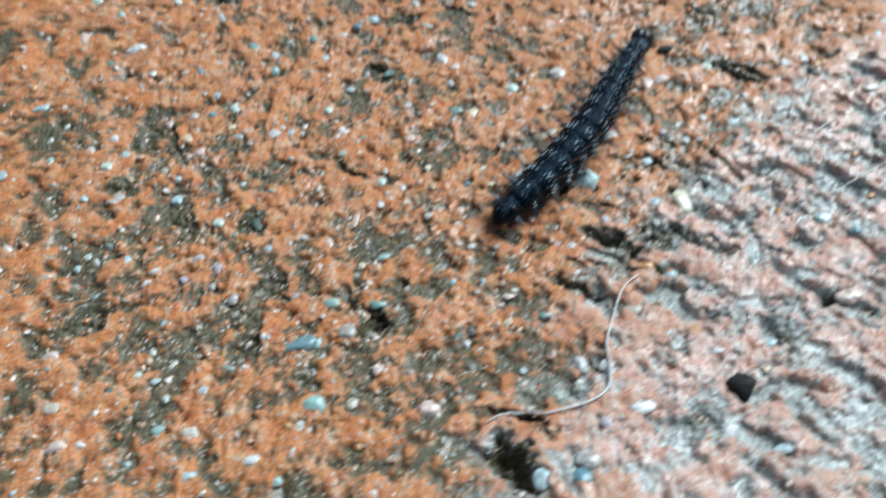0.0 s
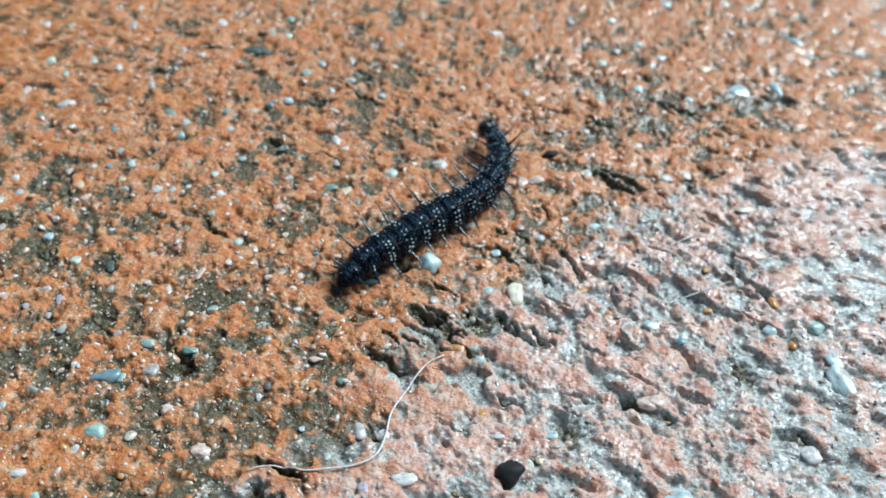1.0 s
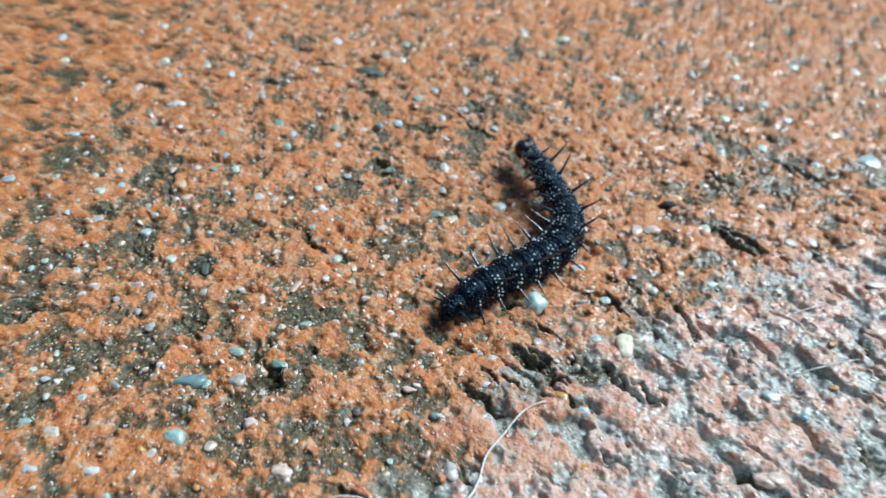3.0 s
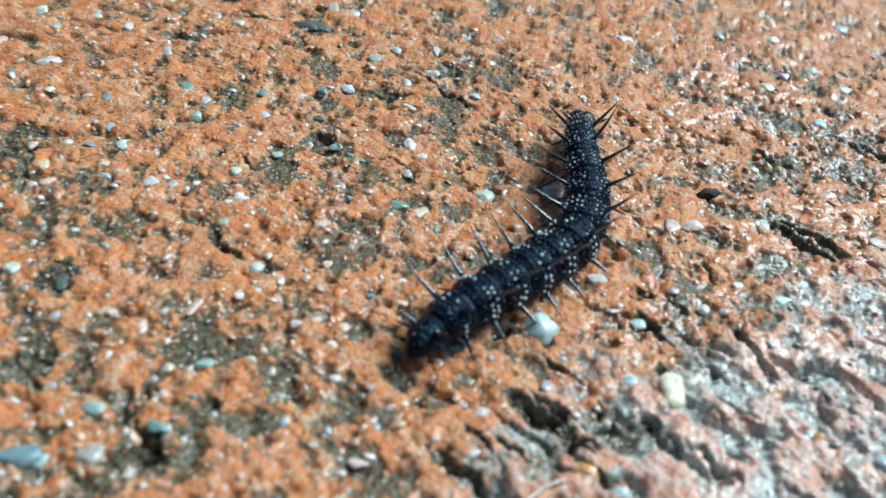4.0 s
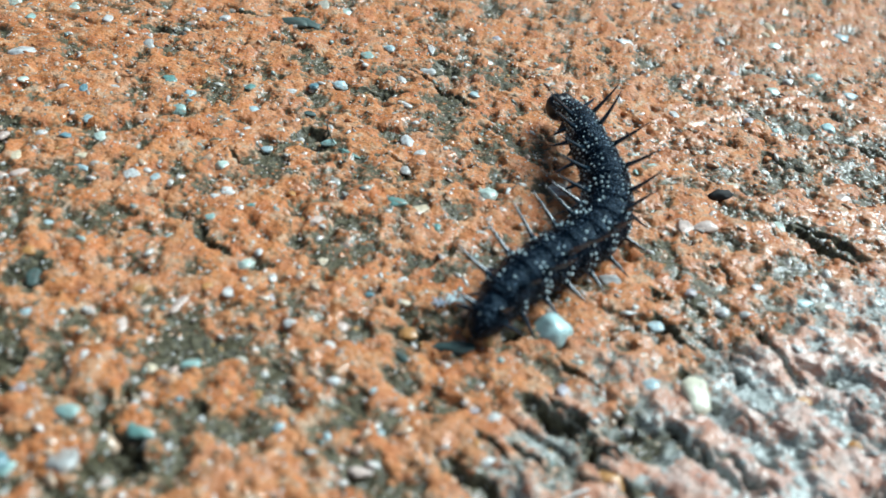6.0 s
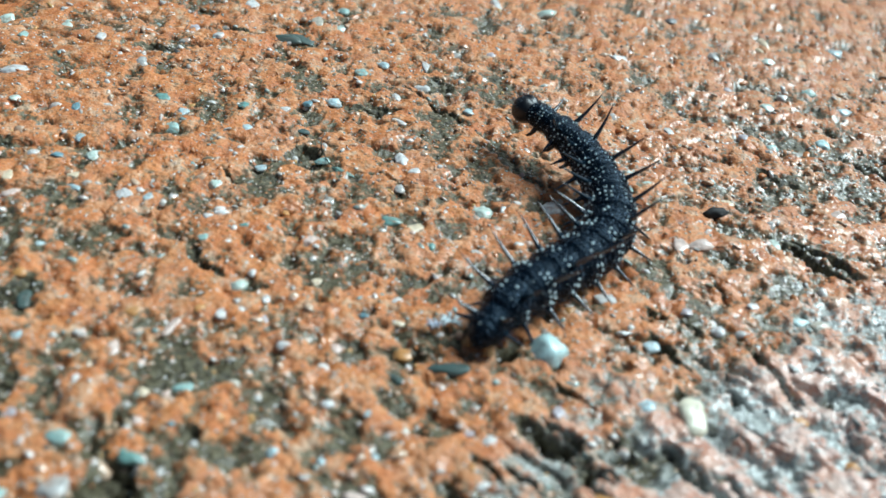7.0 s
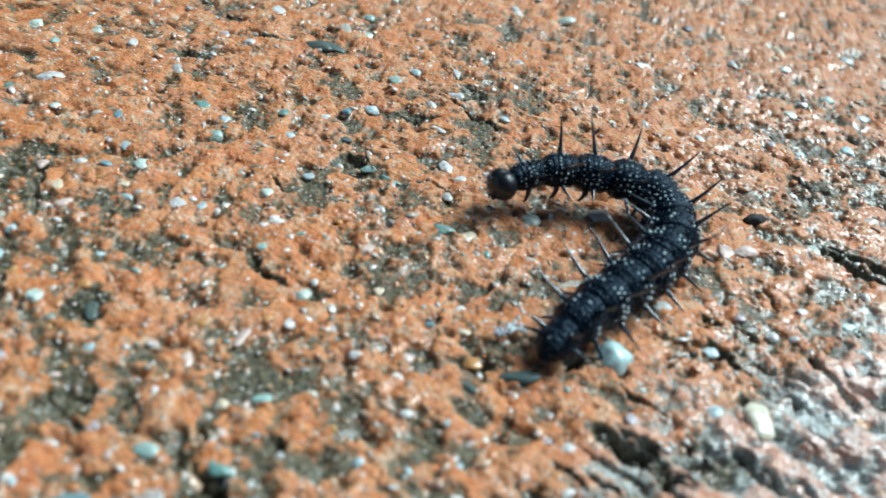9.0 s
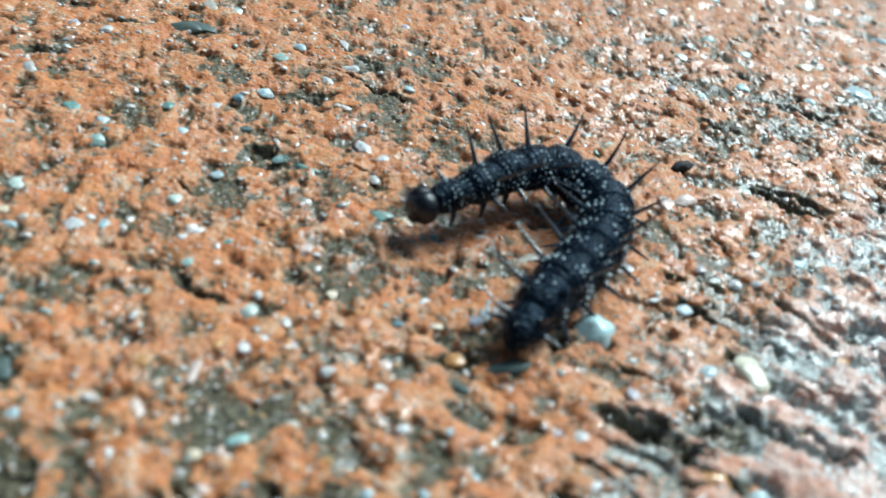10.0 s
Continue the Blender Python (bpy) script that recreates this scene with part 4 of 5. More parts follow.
pebble("pinkwhite", -4.5, 58.3, 0.84, 1.17, 20)
pebble("greenwhite", -29.6, 55.9, 0.85, 1.06, 20)
pebble("greenwhite", -30.7, 52.9, 0.97, 1.03, 20)
pebble("darkgrey", 6.5, 59.8, 0.98, 1.32, 19)
pebble("white", 6.0, 57.8, 0.83, 1.11, 19)
pebble("lightblue", 12.3, 54.4, 0.81, 0.69, 19)
pebble("amber", 18.6, 69.5, 0.59, 0.82, 20)
pebble("greenwhite", 39.1, 54.5, 1.32, 1.57, 19)
pebble("cream", 40.3, 55.3, 1.32, 1.27, 19)
pebble("lightblue", 41.0, 58.5, 2.03, 1.32, 19)
pebble("lightblue", 31.6, 68.8, 1.46, 1.17, 19)
pebble("pinkwhite", 38.4, 69.7, 1.61, 1.93, 19)
pebble("lilac", 21.1, 48.0, 1.28, 1.53, 19)
pebble("grey", 18.9, 43.7, 3.10, 2.18, 19)
pebble("greenwhite", 16.2, 51.3, 0.79, 0.98, 19)
pebble("grey", 19.0, 55.3, 2.02, 2.21, 19)
pebble("cream", 23.2, 44.7, 1.25, 0.87, 19)
pebble("pinkwhite", 35.4, 105.0, 2.70, 1.88, 21)
pebble("bluewhite", 44.7, 96.4, 2.05, 1.17, 20)
pebble("white", 40.5, 96.9, 1.37, 1.05, 20)
pebble("amber", 61.2, 110.3, 1.82, 1.17, 21)
pebble("white", 55.5, 110.1, 2.19, 1.77, 21)
pebble("white", 58.5, 111.2, 2.20, 1.78, 21)
pebble("greenwhite", 42.9, 108.6, 1.83, 2.07, 21)
pebble("pale", 67.5, 104.8, 3.52, 1.65, 20)
pebble("pale", 72.7, 112.4, 1.46, 1.18, 20)
pebble("lightblue", 72.0, 117.3, 1.32, 1.40, 21)
pebble("white", 20.5, 106.1, 2.71, 2.33, 2)
pebble("lightblue", 40.0, 45.3, 2.46, 1.24, 1)
pebble("grey", 48.1, 50.2, 1.28, 1.33, 1)
pebble("darkteal", -33.4, 50.7, 1.09, 1.15, 1)
pebble("pinkwhite", -40.7, 55.3, 1.86, 1.38, 1)
pebble("grey", 28.7, 89.1, 1.62, 0.63, 21)
pebble("lightblue", 31.2, 88.2, 1.61, 1.08, 21)
pebble("white", 37.2, 92.5, 1.36, 1.17, 21)
pebble("lilac", 24.2, 77.3, 1.41, 1.62, 20)
pebble("lilac", 34.1, 93.8, 1.37, 1.03, 21)
pebble("blue", -32.1, 103.7, 0.92, 1.73, 27)
pebble("greenwhite", -26.0, 96.6, 1.41, 1.95, 25)
pebble("pinkwhite", -34.7, 93.1, 1.34, 1.93, 25)
pebble("pinkwhite", -5.7, 66.3, 0.80, 0.88, 20)
pebble("white", -2.2, 62.6, 0.61, 0.69, 19)
pebble("pale", 12.9, 71.7, 0.96, 1.48, 19)
pebble("lightblue", 8.1, 66.9, 0.81, 0.83, 19)
pebble("lightblue", 11.5, 68.6, 0.67, 0.64, 19)
pebble("lightblue", 4.5, 66.8, 0.97, 1.16, 19)
pebble("white", -11.8, 68.4, 0.65, 0.84, 20)
pebble("lilac", 17.7, 73.1, 0.98, 0.58, 19)


# ---- loose fibres ----
def fibre(name, points, radius, mat, label, lift=0.25):
    pts = [Vector((x, y, 0)) for x, y in points]
    path = []
    for i in range(len(pts) - 1):
        a, b, c, d = pts[max(i - 1, 0)], pts[i], pts[i + 1], pts[min(i + 2, len(pts) - 1)]
        for k in range(6):
            f = k / 6
            p = 0.5 * ((2 * b) + (c - a) * f + (2 * a - 5 * b + 4 * c - d) * f * f + (3 * b - a - 3 * c + d) * f ** 3)
            path.append(p)
    path.append(pts[-1])
    z = [float(height_at(np.array(p.x), np.array(p.y))) for p in path]
    for i, p in enumerate(path):
        near = z[max(0, i - 4):i + 5]
        p.z = 0.6 * max(near) + 0.4 * sum(near) / len(near) + lift
    n = len(path) - 1
    v, f = tube([p * MM for p in path], [radius * MM * (0.45 + 0.55 * math.sin(math.pi * min(1, 0.15 + 0.85 * i / n))) for i in range(n + 1)], 6)
    return tagged(new(name, mesh_from(name, v, f, mat)), label, "fibre")


fibre("fibre", [(27.0, 67.9), (24.9, 65.8), (23.4, 62.0), (22.2, 58.3), (22.2, 55.1), (21.7, 52.3), (19.9, 50.6), (16.8, 49.4), (14.3, 48.7), (12.1, 49.0), (9.8, 48.7), (7.9, 47.5)],
      0.14, HAIR, "thin curved white hair lying on the concrete")
fibre("fibre", [(55.0, 82.9), (58.3, 84.7), (61.3, 86.5), (63.9, 88.3)], 0.09, HAIR, "short straight pale hair lying on the bare cement")
fibre("fibre", [(55.5, 94.1), (57.9, 96.0), (60.2, 97.5)], 0.08, HAIR, "short straight pale hair lying on the bare cement")
fibre("fibre", [(-6.2, 110.2), (-5.9, 108.2), (-5.0, 106.0), (-3.5, 104.3), (-1.9, 103.2)], 0.06, DARK_HAIR, "fine dark curved hair lying on the orange paint")
fibre("fibre", [(32.3, 103.8), (32.9, 102.6), (33.3, 101.6), (33.6, 100.8)], 0.05, DARK_HAIR, "short fine dark hair lying on worn paint")


def tuft(name, x, y, count, long, thick, mat, label, category, seed):
    """A few short branching bits on one spot."""
    rng = random.Random(seed)
    pieces = []
    z = float(height_at(np.array(x), np.array(y))) + 0.55
    for k in range(count):
        a, n = 6.28 * k / count + rng.uniform(-0.4, 0.4), long * rng.uniform(0.6, 1.1)
        p = Vector((x + rng.uniform(-0.15, 0.15), y + rng.uniform(-0.15, 0.15), z))
        q = p + Vector((math.cos(a) * n, math.sin(a) * n, rng.uniform(0.0, 0.4)))
        pieces.append(tube([p * MM, (p + q) * 0.5 * MM + Vector((0, 0, 0.15 * MM)), q * MM], [thick * MM, thick * MM, thick * 0.6 * MM], 6))
        e = (p + q) * 0.5 + Vector((0, 0, 0.15))
        b = a + rng.choice((-0.9, 0.9))
        pieces.append(tube([e * MM, (e + Vector((math.cos(b), math.sin(b), 0.3)) * n * 0.45) * MM], [thick * 0.8 * MM, thick * 0.5 * MM], 6))
    v, f = joined(pieces)
    return tagged(new(name, mesh_from(name, v, f, mat)), label, category)


tuft("lint_tuft", 13.7, 84.3, 7, 1.3, 0.13, LINT, "small wet star-shaped tuft of light blue lint beside the caterpillar", "lint", 4)
tuft("lint_tuft", 12.5, 83.2, 9, 0.6, 0.12, LILAC_LINT, "small crumbly cluster of lilac lint beside the caterpillar", "lint", 5)


# ---- the caterpillar ----
# Body segments from the tail to the neck: radius in mm.
RADII = (1.6, 2.1, 2.4, 2.5, 2.6, 2.65, 2.65, 2.55, 2.4, 2.22, 2.04, 1.8, 1.5)
COUNT = len(RADII)
caterpillar = tagged(new("caterpillar"), "black spiny caterpillar with white dots, crawling on the slab", "caterpillar")
HOME = Vector((20 * MM, 90 * MM, 0))
caterpillar.location = HOME


def body_point(s, a, r, half):
    """A place on a segment's skin: s along it from -1 to 1, a round it from the back (degrees)."""
    swell = 1 - 0.95 * max(0, abs(s) - 0.42) ** 1.5 - 0.075 * max(0, math.cos(2 * math.pi * (3.6 * s + 0.05))) ** 4
    z = math.cos(radians(a)) * r * swell
    return Vector((s * half, math.sin(radians(a)) * r * swell, z if z > 0 else z * 0.9))


def segment_mesh(i):
    r, half = RADII[i], 2.25
    rings, sides = 51, 32
    verts, faces = [], []
    for k in range(rings):
        s = -1 + 2 * k / (rings - 1)
        for j in range(sides):
            p = body_point(s, 360 * j / sides, r, half)
            if i == 0 and s < 0.1:
                close = math.sqrt(1 - 0.86 * ((0.1 - s) / 1.1) ** 2.2)
                p.y, p.z = p.y * close, (p.z + 0.4) * close - 0.4
            n = Vector((0, p.y, p.z)).normalized()
            p += n * 0.10 * noise.noise(Vector((p.x * 1.1 + i * 7.3, p.y * 1.1, p.z * 1.1)))
            verts.append(p * MM)
    for k in range(rings - 1):
        for j in range(sides):
            a, b = k * sides + j, k * sides + (j + 1) % sides
            faces.append((a, b, b + sides, a + sides))
    faces.append(tuple(reversed(range(sides))))
    faces.append(tuple(range((rings - 1) * sides, rings * sides)))
    return mesh_from("segment", verts, faces, SKIN)


def dots_mesh(i):
    """White warts in cross rows over the back and flanks."""
    rng = random.Random(50 + i)
    v0, f0 = ball(2)
    r = RADII[i]
    pieces = []
    rows = ((-0.55, 26, 0.07), (-0.14, 15, 0.16), (0.15, 15, 0.155), (0.52, 24, 0.075))
    if i >= 7:
        rows = ((-0.60, 17, 0.075), (-0.34, 17, 0.085), (-0.10, 15, 0.13), (0.16, 15, 0.13), (0.42, 17, 0.085), (0.62, 18, 0.07))
    share = (0.12, 0.45)[i] if i < 2 else 0.78
    for s, step_deg, size in rows:
        a = -100 + rng.uniform(0, 12)
        while a < 100:
            if rng.random() < share and abs(a) > 8:
                p = body_point(s + rng.uniform(-0.05, 0.05), a, r, 2.25)
                k = size * rng.uniform(0.7, 1.15) * (0.55 + 0.45 * r / 2.5)
                pieces.append(([(Vector(q) * k + p) * MM for q in v0], [tuple(x) for x in f0]))
            a += step_deg * rng.uniform(0.75, 1.25)
    v, f = joined(pieces)
    return mesh_from("white_dots", v, f, WHITE_DOT)


def bristles_mesh(i, count=40):
    """Short fine hairs all over the skin."""
    rng = random.Random(80 + i)
    pieces = []
    for _ in range(count):
        s, a = rng.uniform(-0.7, 0.7), rng.uniform(-150, 150)
        p = body_point(s, a, RADII[i], 2.25)
        n = Vector((rng.uniform(-0.5, 0.5), p.y, p.z)).normalized()
        k = rng.uniform(0.3, 0.7)
        pieces.append(tube([(p - n * 0.05) * MM, (p + n * k) * MM], [0.016 * MM, 0.005 * MM], 3))
    v, f = joined(pieces)
    return mesh_from("bristles", v, f, BRISTLE)


def fuzz_mesh(i, count=34):
    """Fine pale hairs on the flanks."""
    rng = random.Random(130 + i)
    pieces = []
    for _ in range(count):
        s, a = rng.uniform(-0.65, 0.65), rng.choice((-1, 1)) * rng.triangular(35, 140, 95)
        p = body_point(s, a, RADII[i], 2.25)
        n = Vector((rng.uniform(-0.8, 0.8), p.y, p.z)).normalized()
        k = rng.uniform(0.35, 0.95)
        pieces.append(tube([(p - n * 0.05) * MM, (p + n * k * 0.5) * MM, (p + n * k + Vector((0, 0, -0.08))) * MM], [0.017 * MM, 0.014 * MM, 0.005 * MM], 3))
    v, f = joined(pieces)
    return mesh_from("fuzz", v, f, PALE_BRISTLE)


def spine_mesh(long, seed):
    """A tapering thorn with a thick foot; it stands along z."""
    rng = random.Random(seed)
    lean = Vector((rng.uniform(-0.10, 0.10), rng.uniform(-0.05, 0.05), 0))
    path = [Vector((0, 0, -0.2)) if k == 0 else Vector((0, 0, long * k / 6)) + lean * long * (k / 6) ** 2 for k in range(7)]
    pieces = [tube([p * MM for p in path], [x * MM for x in (0.34, 0.24, 0.20, 0.165, 0.125, 0.08, 0.015)], 8)]
    v, f = joined(pieces)
    return mesh_from("spine", v, f, SPINE)


LONG_SPINES = [spine_mesh(4.2, k) for k in range(3)]
SIDE_SPINES = [spine_mesh(2.7, 10 + k) for k in range(3)]
SHORT_SPINES = [spine_mesh(1.9, 20 + k) for k in range(2)]


def leg_mesh():
    v, f = tube([Vector(p) * MM for p in ((0, 0, 0.3), (0.05, 0, -0.4), (0.25, 0, -0.9), (0.55, 0, -1.25), (0.75, 0, -1.3))],
                [k * MM for k in (0.34, 0.30, 0.22, 0.14, 0.04)], 8)
    return mesh_from("leg", v, f, HEAD)


def proleg_mesh():
    v, f = tube([Vector(p) * MM for p in ((0, 0, 0.5), (0, 0, -0.2), (0, 0, -0.55), (0, 0, -0.75), (0, 0, -0.8))],
                [k * MM for k in (0.62, 0.50, 0.46, 0.52, 0.30)], 10)
    return mesh_from("proleg", v, f, PROLEG)


LEG, PROLEG_MESH = leg_mesh(), proleg_mesh()


def stand(p, out):
    """A pose at p whose z axis points along out."""
    return Matrix.LocRotScale(p * MM, Vector(out).to_track_quat("Z", "Y"), None)


def build_segment(i):
    r = RADII[i]
    seg = part("segment", segment_mesh(i), caterpillar)
    tagged(part("white_dots", dots_mesh(i), seg, "raised white dots"), kind="stuff")
    tagged(part("bristles", bristles_mesh(i), seg, "short fine grey hairs"), kind="stuff")
    tagged(part("fuzz", fuzz_mesh(i), seg, "fine pale hairs on the flanks"), kind="stuff")
    rng = random.Random(200 + i)
    for side in (-1, 1):
        rows = ((45, LONG_SPINES), (124, SIDE_SPINES))
        if 2 <= i <= 9:
            rows = ((45, LONG_SPINES), (112, SIDE_SPINES))
        if i == 0:
            rows = ((48, SHORT_SPINES), (95, SHORT_SPINES))
        elif i == COUNT - 1:
            rows = ((62, SHORT_SPINES),)
        elif i >= COUNT - 3:
            rows = ((36, LONG_SPINES), (112, SHORT_SPINES))
        for a, kinds in rows:
            a = side * (a + rng.uniform(-4, 4) + (0 if a > 60 else 14 if side > 0 else -3))
            p = body_point(0.02, a, r, 2.25)
            part("spine", rng.choice(kinds), seg, m=stand(p, (rng.uniform(-0.26, 0.26) - (0.25 if i < 2 else 0) - (0.15 if abs(a) > 100 else 0), math.sin(radians(a)), math.cos(radians(a)))))
        if i >= COUNT - 3:
            part("leg", LEG, seg, "small glossy hooked leg", Matrix.LocRotScale(Vector((0.3, side * r * 0.45, -r * 0.7)) * MM, Euler((side * 0.3, 0, 0)), None))
        elif i == 0:
            part("proleg", PROLEG_MESH, seg, "bluish black fleshy tail clasper", Matrix.LocRotScale(Vector((-1.2, side * 0.75, -0.75)) * MM, Euler((side * 0.35, 0.5, 0)), (0.9, 0.9, 1.2)))
        elif i in (4, 5, 6, 7):
            part("proleg", PROLEG_MESH, seg, "stubby brownish fleshy leg", Matrix.LocRotScale(Vector((0, side * r * 0.5, -r * 0.78)) * MM, Euler((side * 0.2, 0, 0)), None))
    return seg


def build_head():
    v, f = ball(4)
    verts = []
    for x, y, z in v:
        groove = 0.16 * math.exp(-(y / 0.14) ** 2) * max(0, x * 0.5 + z * 0.8)
        k = 1.6 * (1 - groove)
        verts.append(Vector((x * 0.92, y * 1.08, z * 1.0 + (0.1 if z > 0 else 0) * abs(y))) * k * MM)
    head = part("head", mesh_from("head", verts, f, HEAD), caterpillar, "hairy black rounded two-lobed head")
    rng = random.Random(9)
    pieces = []
    for _ in range(170):
        d = Vector((rng.uniform(-0.2, 1), rng.uniform(-1, 1), rng.uniform(-0.5, 1))).normalized()
        p = d * 1.55
        pieces.append(tube([p * MM, (p + d * rng.uniform(0.3, 0.75)) * MM], [0.026 * MM, 0.010 * MM], 3))
    v, f = joined(pieces)
    tagged(part("bristles", mesh_from("bristles", v, f, HEAD_HAIR), head, "short fine grey hairs"), kind="stuff")
    for side in (-1, 1):
        v, f = tube([Vector(p) * MM for p in ((0.95, side * 0.34, -0.75), (1.25, side * 0.28, -1.05), (1.3, side * 0.12, -1.25))], [k * MM for k in (0.28, 0.22, 0.08)], 8)
        part("mandible", mesh_from("mandible", v, f, HEAD), head)
    return head


SEGMENTS = [build_segment(i) for i in range(COUNT)] + [build_head()]

BENDS = []


def bend(t, *points):
    """The middle line of the body at a time, from the tail to the head; millimetres."""
    BENDS.append((t, [Vector(p) * MM for p in points]))


def along(points, u):
    """A place on the smooth line through points, u from 0 to 1."""
    n = len(points) - 1
    f = min(max(u, 0), 0.99999) * n
    i = int(f)
    f -= i
    b, c = points[i], points[i + 1]
    a = points[i - 1] if i else 2 * b - c
    d = points[i + 2] if i + 2 <= n else 2 * c - b
    return 0.5 * ((2 * b) + (c - a) * f + (2 * a - 5 * b + 4 * c - d) * f * f + (3 * b - a - 3 * c + d) * f ** 3)


def body_pose(points, u):
    p, way = along(points, u), (along(points, min(1, u + 0.035)) - along(points, max(0, u - 0.035))).normalized()
    up = Vector((0, 0, 1))
    up = (up - way * up.dot(way)).normalized()
    m = Matrix((way, up.cross(way), up)).transposed().to_4x4()
    m.translation = p - HOME
    return m


def motions():
    """The tail end clings to the slab while the front of the body swings round and searches."""
    bend(0, (10.0, 75.4, 1.70), (13.9, 79.2, 2.30), (17.5, 83.4, 2.30), (20.7, 87.9, 2.30), (23.7, 92.5, 2.30), (26.1, 97.5, 2.28), (28.6, 102.4, 2.25), (31.2, 107.3, 2.23), (33.6, 112.3, 2.20))
    bend(0.5, (11.1, 75.8, 1.70), (14.6, 79.8, 2.30), (17.7, 84.3, 2.30), (21.0, 88.6, 2.30), (24.2, 93.0, 2.30), (27.2, 97.5, 2.27), (30.3, 101.9, 2.25), (33.2, 106.5, 2.22), (35.8, 111.2, 2.20))
    bend(0.7, (11.5, 75.3, 1.55), (14.8, 79.7, 2.05), (18.2, 84.0, 2.15), (21.3, 88.6, 2.15), (24.3, 93.2, 2.15), (27.4, 97.7, 2.35), (30.0, 102.7, 2.48), (32.3, 107.8, 2.64), (34.3, 113.0, 2.64))
    bend(1.0, (11.8, 76.7, 1.55), (14.4, 81.2, 2.05), (17.7, 85.3, 2.15), (20.7, 89.5, 2.15), (24.3, 93.2, 2.15), (27.6, 97.3, 2.40), (29.4, 102.4, 2.88), (29.0, 107.8, 3.23), (26.2, 112.5, 3.54))
    bend(1.2, (11.7, 75.8, 1.55), (13.9, 80.5, 2.05), (16.9, 84.9, 2.15), (20.1, 89.0, 2.15), (23.4, 93.2, 2.15), (26.7, 97.4, 2.40), (28.9, 102.3, 2.88), (26.2, 106.9, 3.23), (21.3, 108.9, 3.54))
    bend(1.5, (10.5, 75.3, 1.70), (13.1, 80.4, 2.30), (16.7, 84.9, 2.30), (20.3, 89.4, 2.30), (24.0, 93.9, 2.31), (27.6, 98.3, 2.74), (26.9, 103.8, 3.25), (21.8, 106.1, 3.73), (16.6, 103.8, 4.00))
    bend(2, (11.3, 74.9, 1.70), (13.5, 79.9, 2.30), (16.8, 84.4, 2.30), (20.0, 89.0, 2.30), (23.2, 93.6, 2.30), (25.5, 98.6, 2.50), (23.6, 103.6, 3.05), (18.8, 106.2, 3.53), (13.4, 107.4, 3.90))
    bend(2.5, (11.7, 74.5, 1.70), (13.4, 79.9, 2.30), (16.7, 84.5, 2.30), (19.7, 89.4, 2.30), (22.8, 94.2, 2.30), (24.1, 99.7, 2.75), (21.8, 104.8, 3.50), (18.7, 109.6, 4.10), (16.4, 114.8, 4.40))
    bend(2.7, (11.7, 76.0, 1.55), (14.3, 80.7, 2.05), (17.6, 85.0, 2.15), (20.7, 89.4, 2.15), (23.4, 94.1, 2.15), (23.3, 99.5, 2.48), (19.8, 104.3, 3.17), (16.3, 108.9, 3.66), (12.1, 112.8, 4.16))
    bend(3.8, (12.4, 76.2, 1.55), (15.0, 81.0, 2.15), (18.1, 85.7, 2.15), (21.2, 90.4, 2.15), (23.8, 95.5, 2.25), (23.8, 101.6, 3.11), (22.0, 107.6, 3.79), (21.1, 113.0, 3.54), (21.1, 117.1, 2.25))
    bend(4.5, (12.2, 75.5, 1.70), (14.7, 80.4, 2.30), (18.0, 85.1, 2.40), (20.9, 90.0, 2.50), (23.5, 95.1, 2.61), (24.0, 100.4, 3.83), (22.5, 105.8, 4.50), (21.8, 111.4, 3.60), (21.4, 116.9, 2.20))
    bend(5, (12.5, 75.0, 1.70), (14.6, 80.1, 2.30), (17.8, 84.7, 2.40), (21.0, 89.4, 2.50), (23.6, 94.3, 2.61), (24.4, 99.5, 4.06), (22.9, 104.8, 5.20), (21.7, 110.2, 5.10), (20.6, 115.7, 4.20))
    bend(5.5, (14.5, 77.6, 1.70), (16.1, 82.7, 2.30), (19.2, 87.3, 2.30), (22.3, 91.8, 2.30), (24.5, 96.8, 2.31), (24.2, 102.0, 3.65), (22.0, 106.9, 4.35), (20.1, 112.0, 3.77), (17.2, 116.5, 2.60))
    bend(6.2, (16.6, 80.4, 1.70), (18.4, 85.4, 2.30), (20.9, 90.1, 2.30), (23.7, 94.7, 2.30), (25.2, 99.7, 2.31), (24.2, 104.8, 3.45), (21.9, 109.5, 4.25), (20.4, 114.6, 3.78), (17.6, 118.9, 2.80))
    bend(7.3, (16.5, 81.5, 1.70), (18.5, 86.6, 2.30), (21.4, 91.3, 2.30), (24.3, 95.9, 2.30), (25.9, 101.2, 2.30), (24.9, 106.6, 2.75), (22.0, 111.1, 3.60), (17.7, 114.3, 4.75), (12.8, 116.7, 5.60))
    bend(7.5, (16.5, 80.5, 1.70), (18.2, 85.9, 2.30), (21.1, 90.8, 2.30), (24.2, 95.6, 2.30), (25.7, 101.0, 2.30), (24.0, 106.3, 2.75), (21.0, 111.1, 3.69), (18.3, 115.9, 4.93), (16.4, 121.2, 6.00))
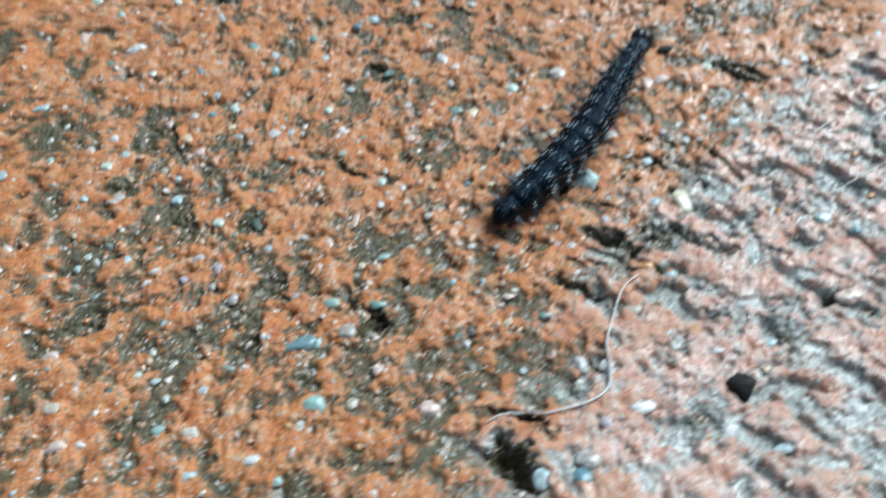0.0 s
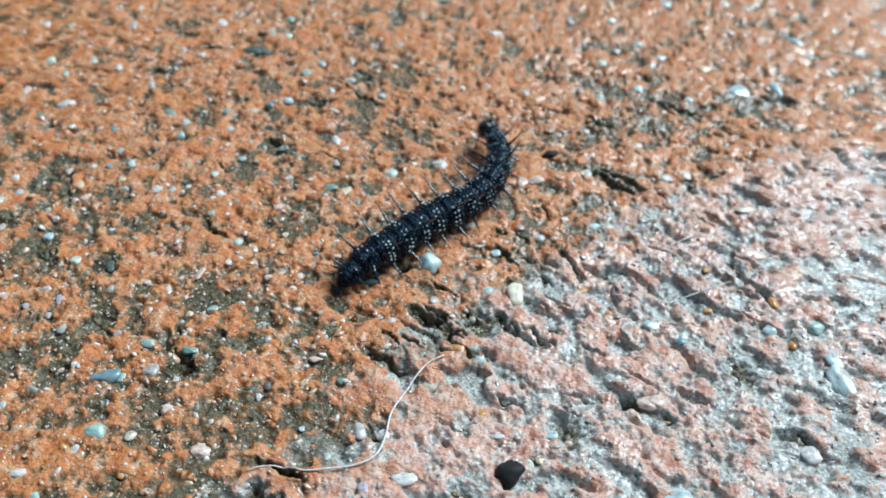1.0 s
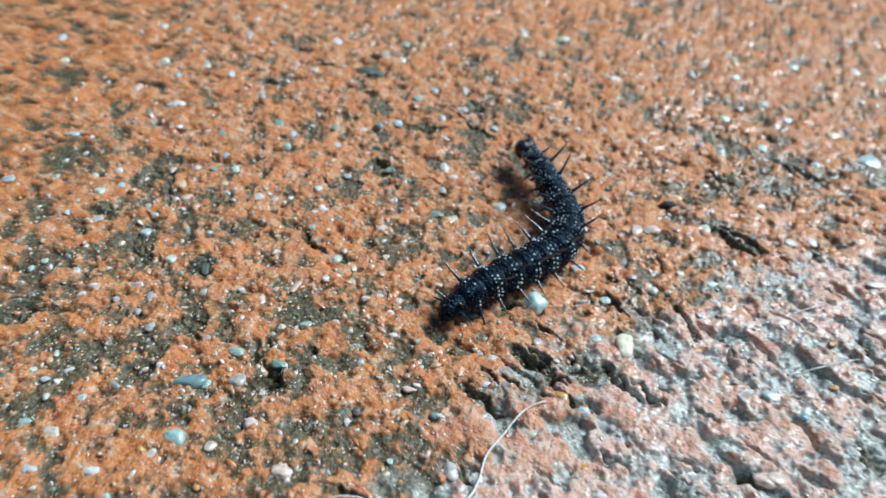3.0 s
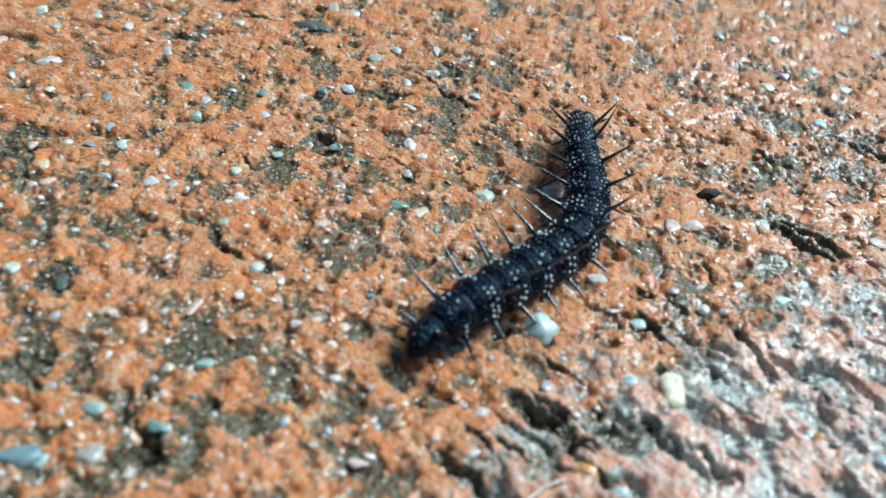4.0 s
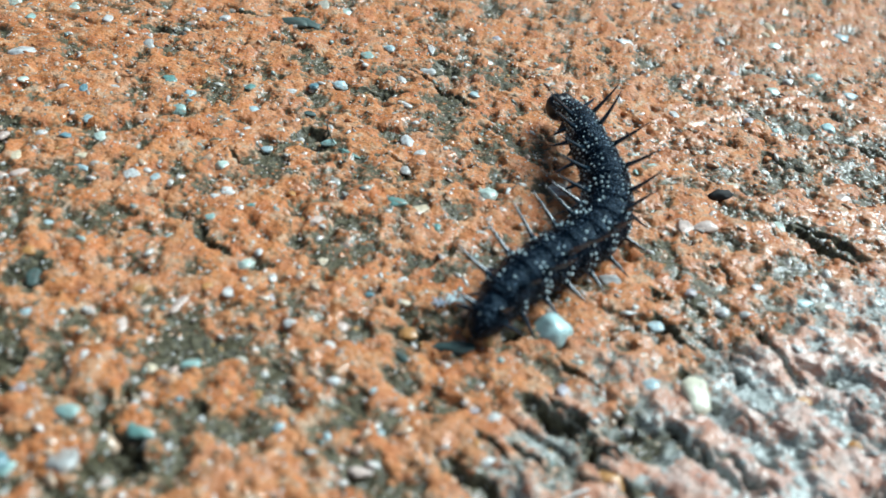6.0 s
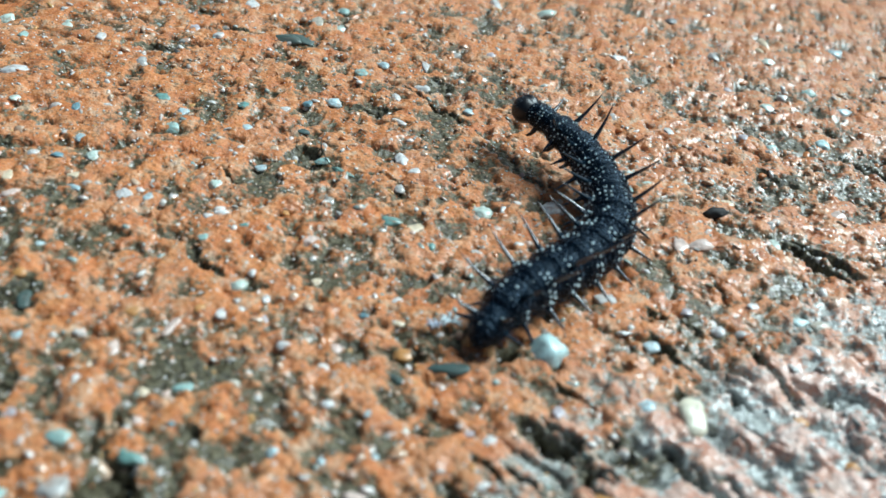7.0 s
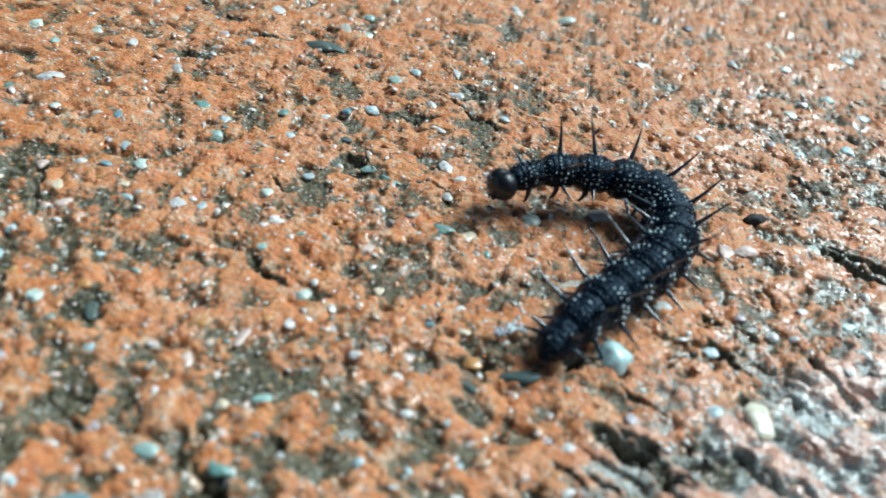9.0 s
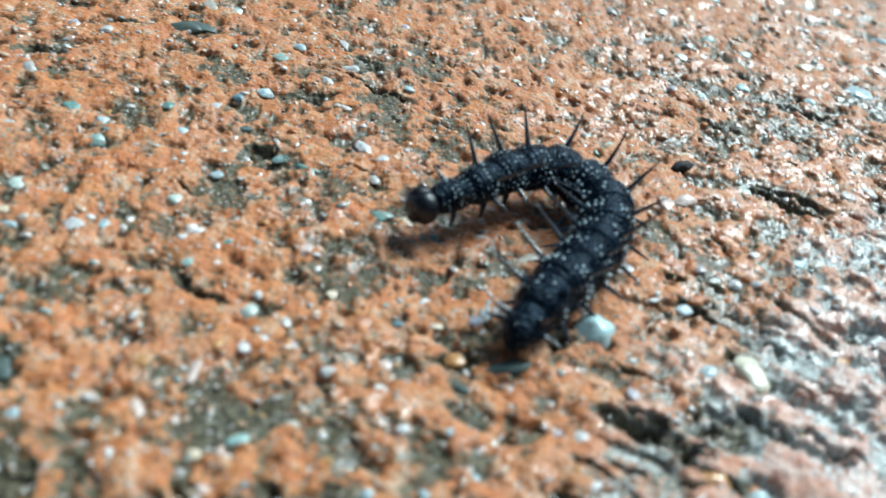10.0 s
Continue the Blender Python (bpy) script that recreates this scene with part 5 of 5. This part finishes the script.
    bend(8, (16.6, 80.7, 1.70), (19.0, 85.9, 2.30), (22.0, 90.8, 2.30), (25.1, 95.7, 2.30), (26.8, 101.2, 2.30), (25.2, 106.6, 2.80), (21.2, 110.6, 3.90), (16.4, 113.5, 5.15), (11.4, 116.3, 6.00))
    bend(8.5, (16.6, 80.5, 1.70), (19.4, 85.9, 2.30), (22.6, 91.1, 2.30), (25.7, 96.3, 2.30), (27.0, 102.2, 2.30), (25.4, 108.0, 2.62), (20.8, 111.7, 3.30), (15.3, 109.5, 3.90), (10.7, 105.6, 4.20))
    bend(9, (16.4, 80.5, 1.70), (19.2, 85.8, 2.30), (22.5, 90.8, 2.33), (25.6, 96.1, 2.37), (27.1, 101.9, 2.40), (24.8, 107.0, 3.12), (18.9, 106.6, 4.00), (13.3, 104.9, 3.90), (8.5, 101.3, 2.80))
    bend(9.2, (16.3, 81.5, 1.55), (19.0, 86.5, 2.15), (22.6, 91.2, 2.15), (25.8, 96.1, 2.15), (27.0, 101.8, 2.25), (23.7, 106.7, 2.88), (18.1, 106.3, 3.48), (12.6, 103.9, 3.29), (7.0, 103.1, 2.15))
    bend(9.5, (16.3, 81.4, 1.70), (19.4, 86.5, 2.30), (22.8, 91.5, 2.30), (25.8, 96.7, 2.30), (26.5, 102.6, 2.30), (22.5, 105.8, 2.60), (16.7, 104.2, 2.90), (10.8, 103.0, 2.75), (5.0, 101.5, 2.50))
    bend(9.7, (16.0, 81.3, 1.70), (19.0, 86.1, 2.30), (22.6, 90.7, 2.30), (25.7, 95.6, 2.30), (26.7, 101.2, 2.30), (23.1, 104.9, 3.00), (17.6, 103.2, 3.75), (12.6, 100.6, 3.68), (8.2, 97.0, 2.70))
    bend(10.0, (14.9, 80.0, 1.70), (18.0, 84.7, 2.30), (21.4, 89.1, 2.30), (24.2, 94.0, 2.30), (25.1, 99.5, 2.31), (21.1, 102.6, 3.12), (16.2, 100.0, 4.00), (12.0, 96.4, 3.90), (7.1, 94.1, 2.70))
    for k, piece in enumerate(SEGMENTS):
        u = (k + 0.5) / 13.75 if k < COUNT else 0.972
        walk(piece, [(t, body_pose(points, u)) for t, points in BENDS])


motions()
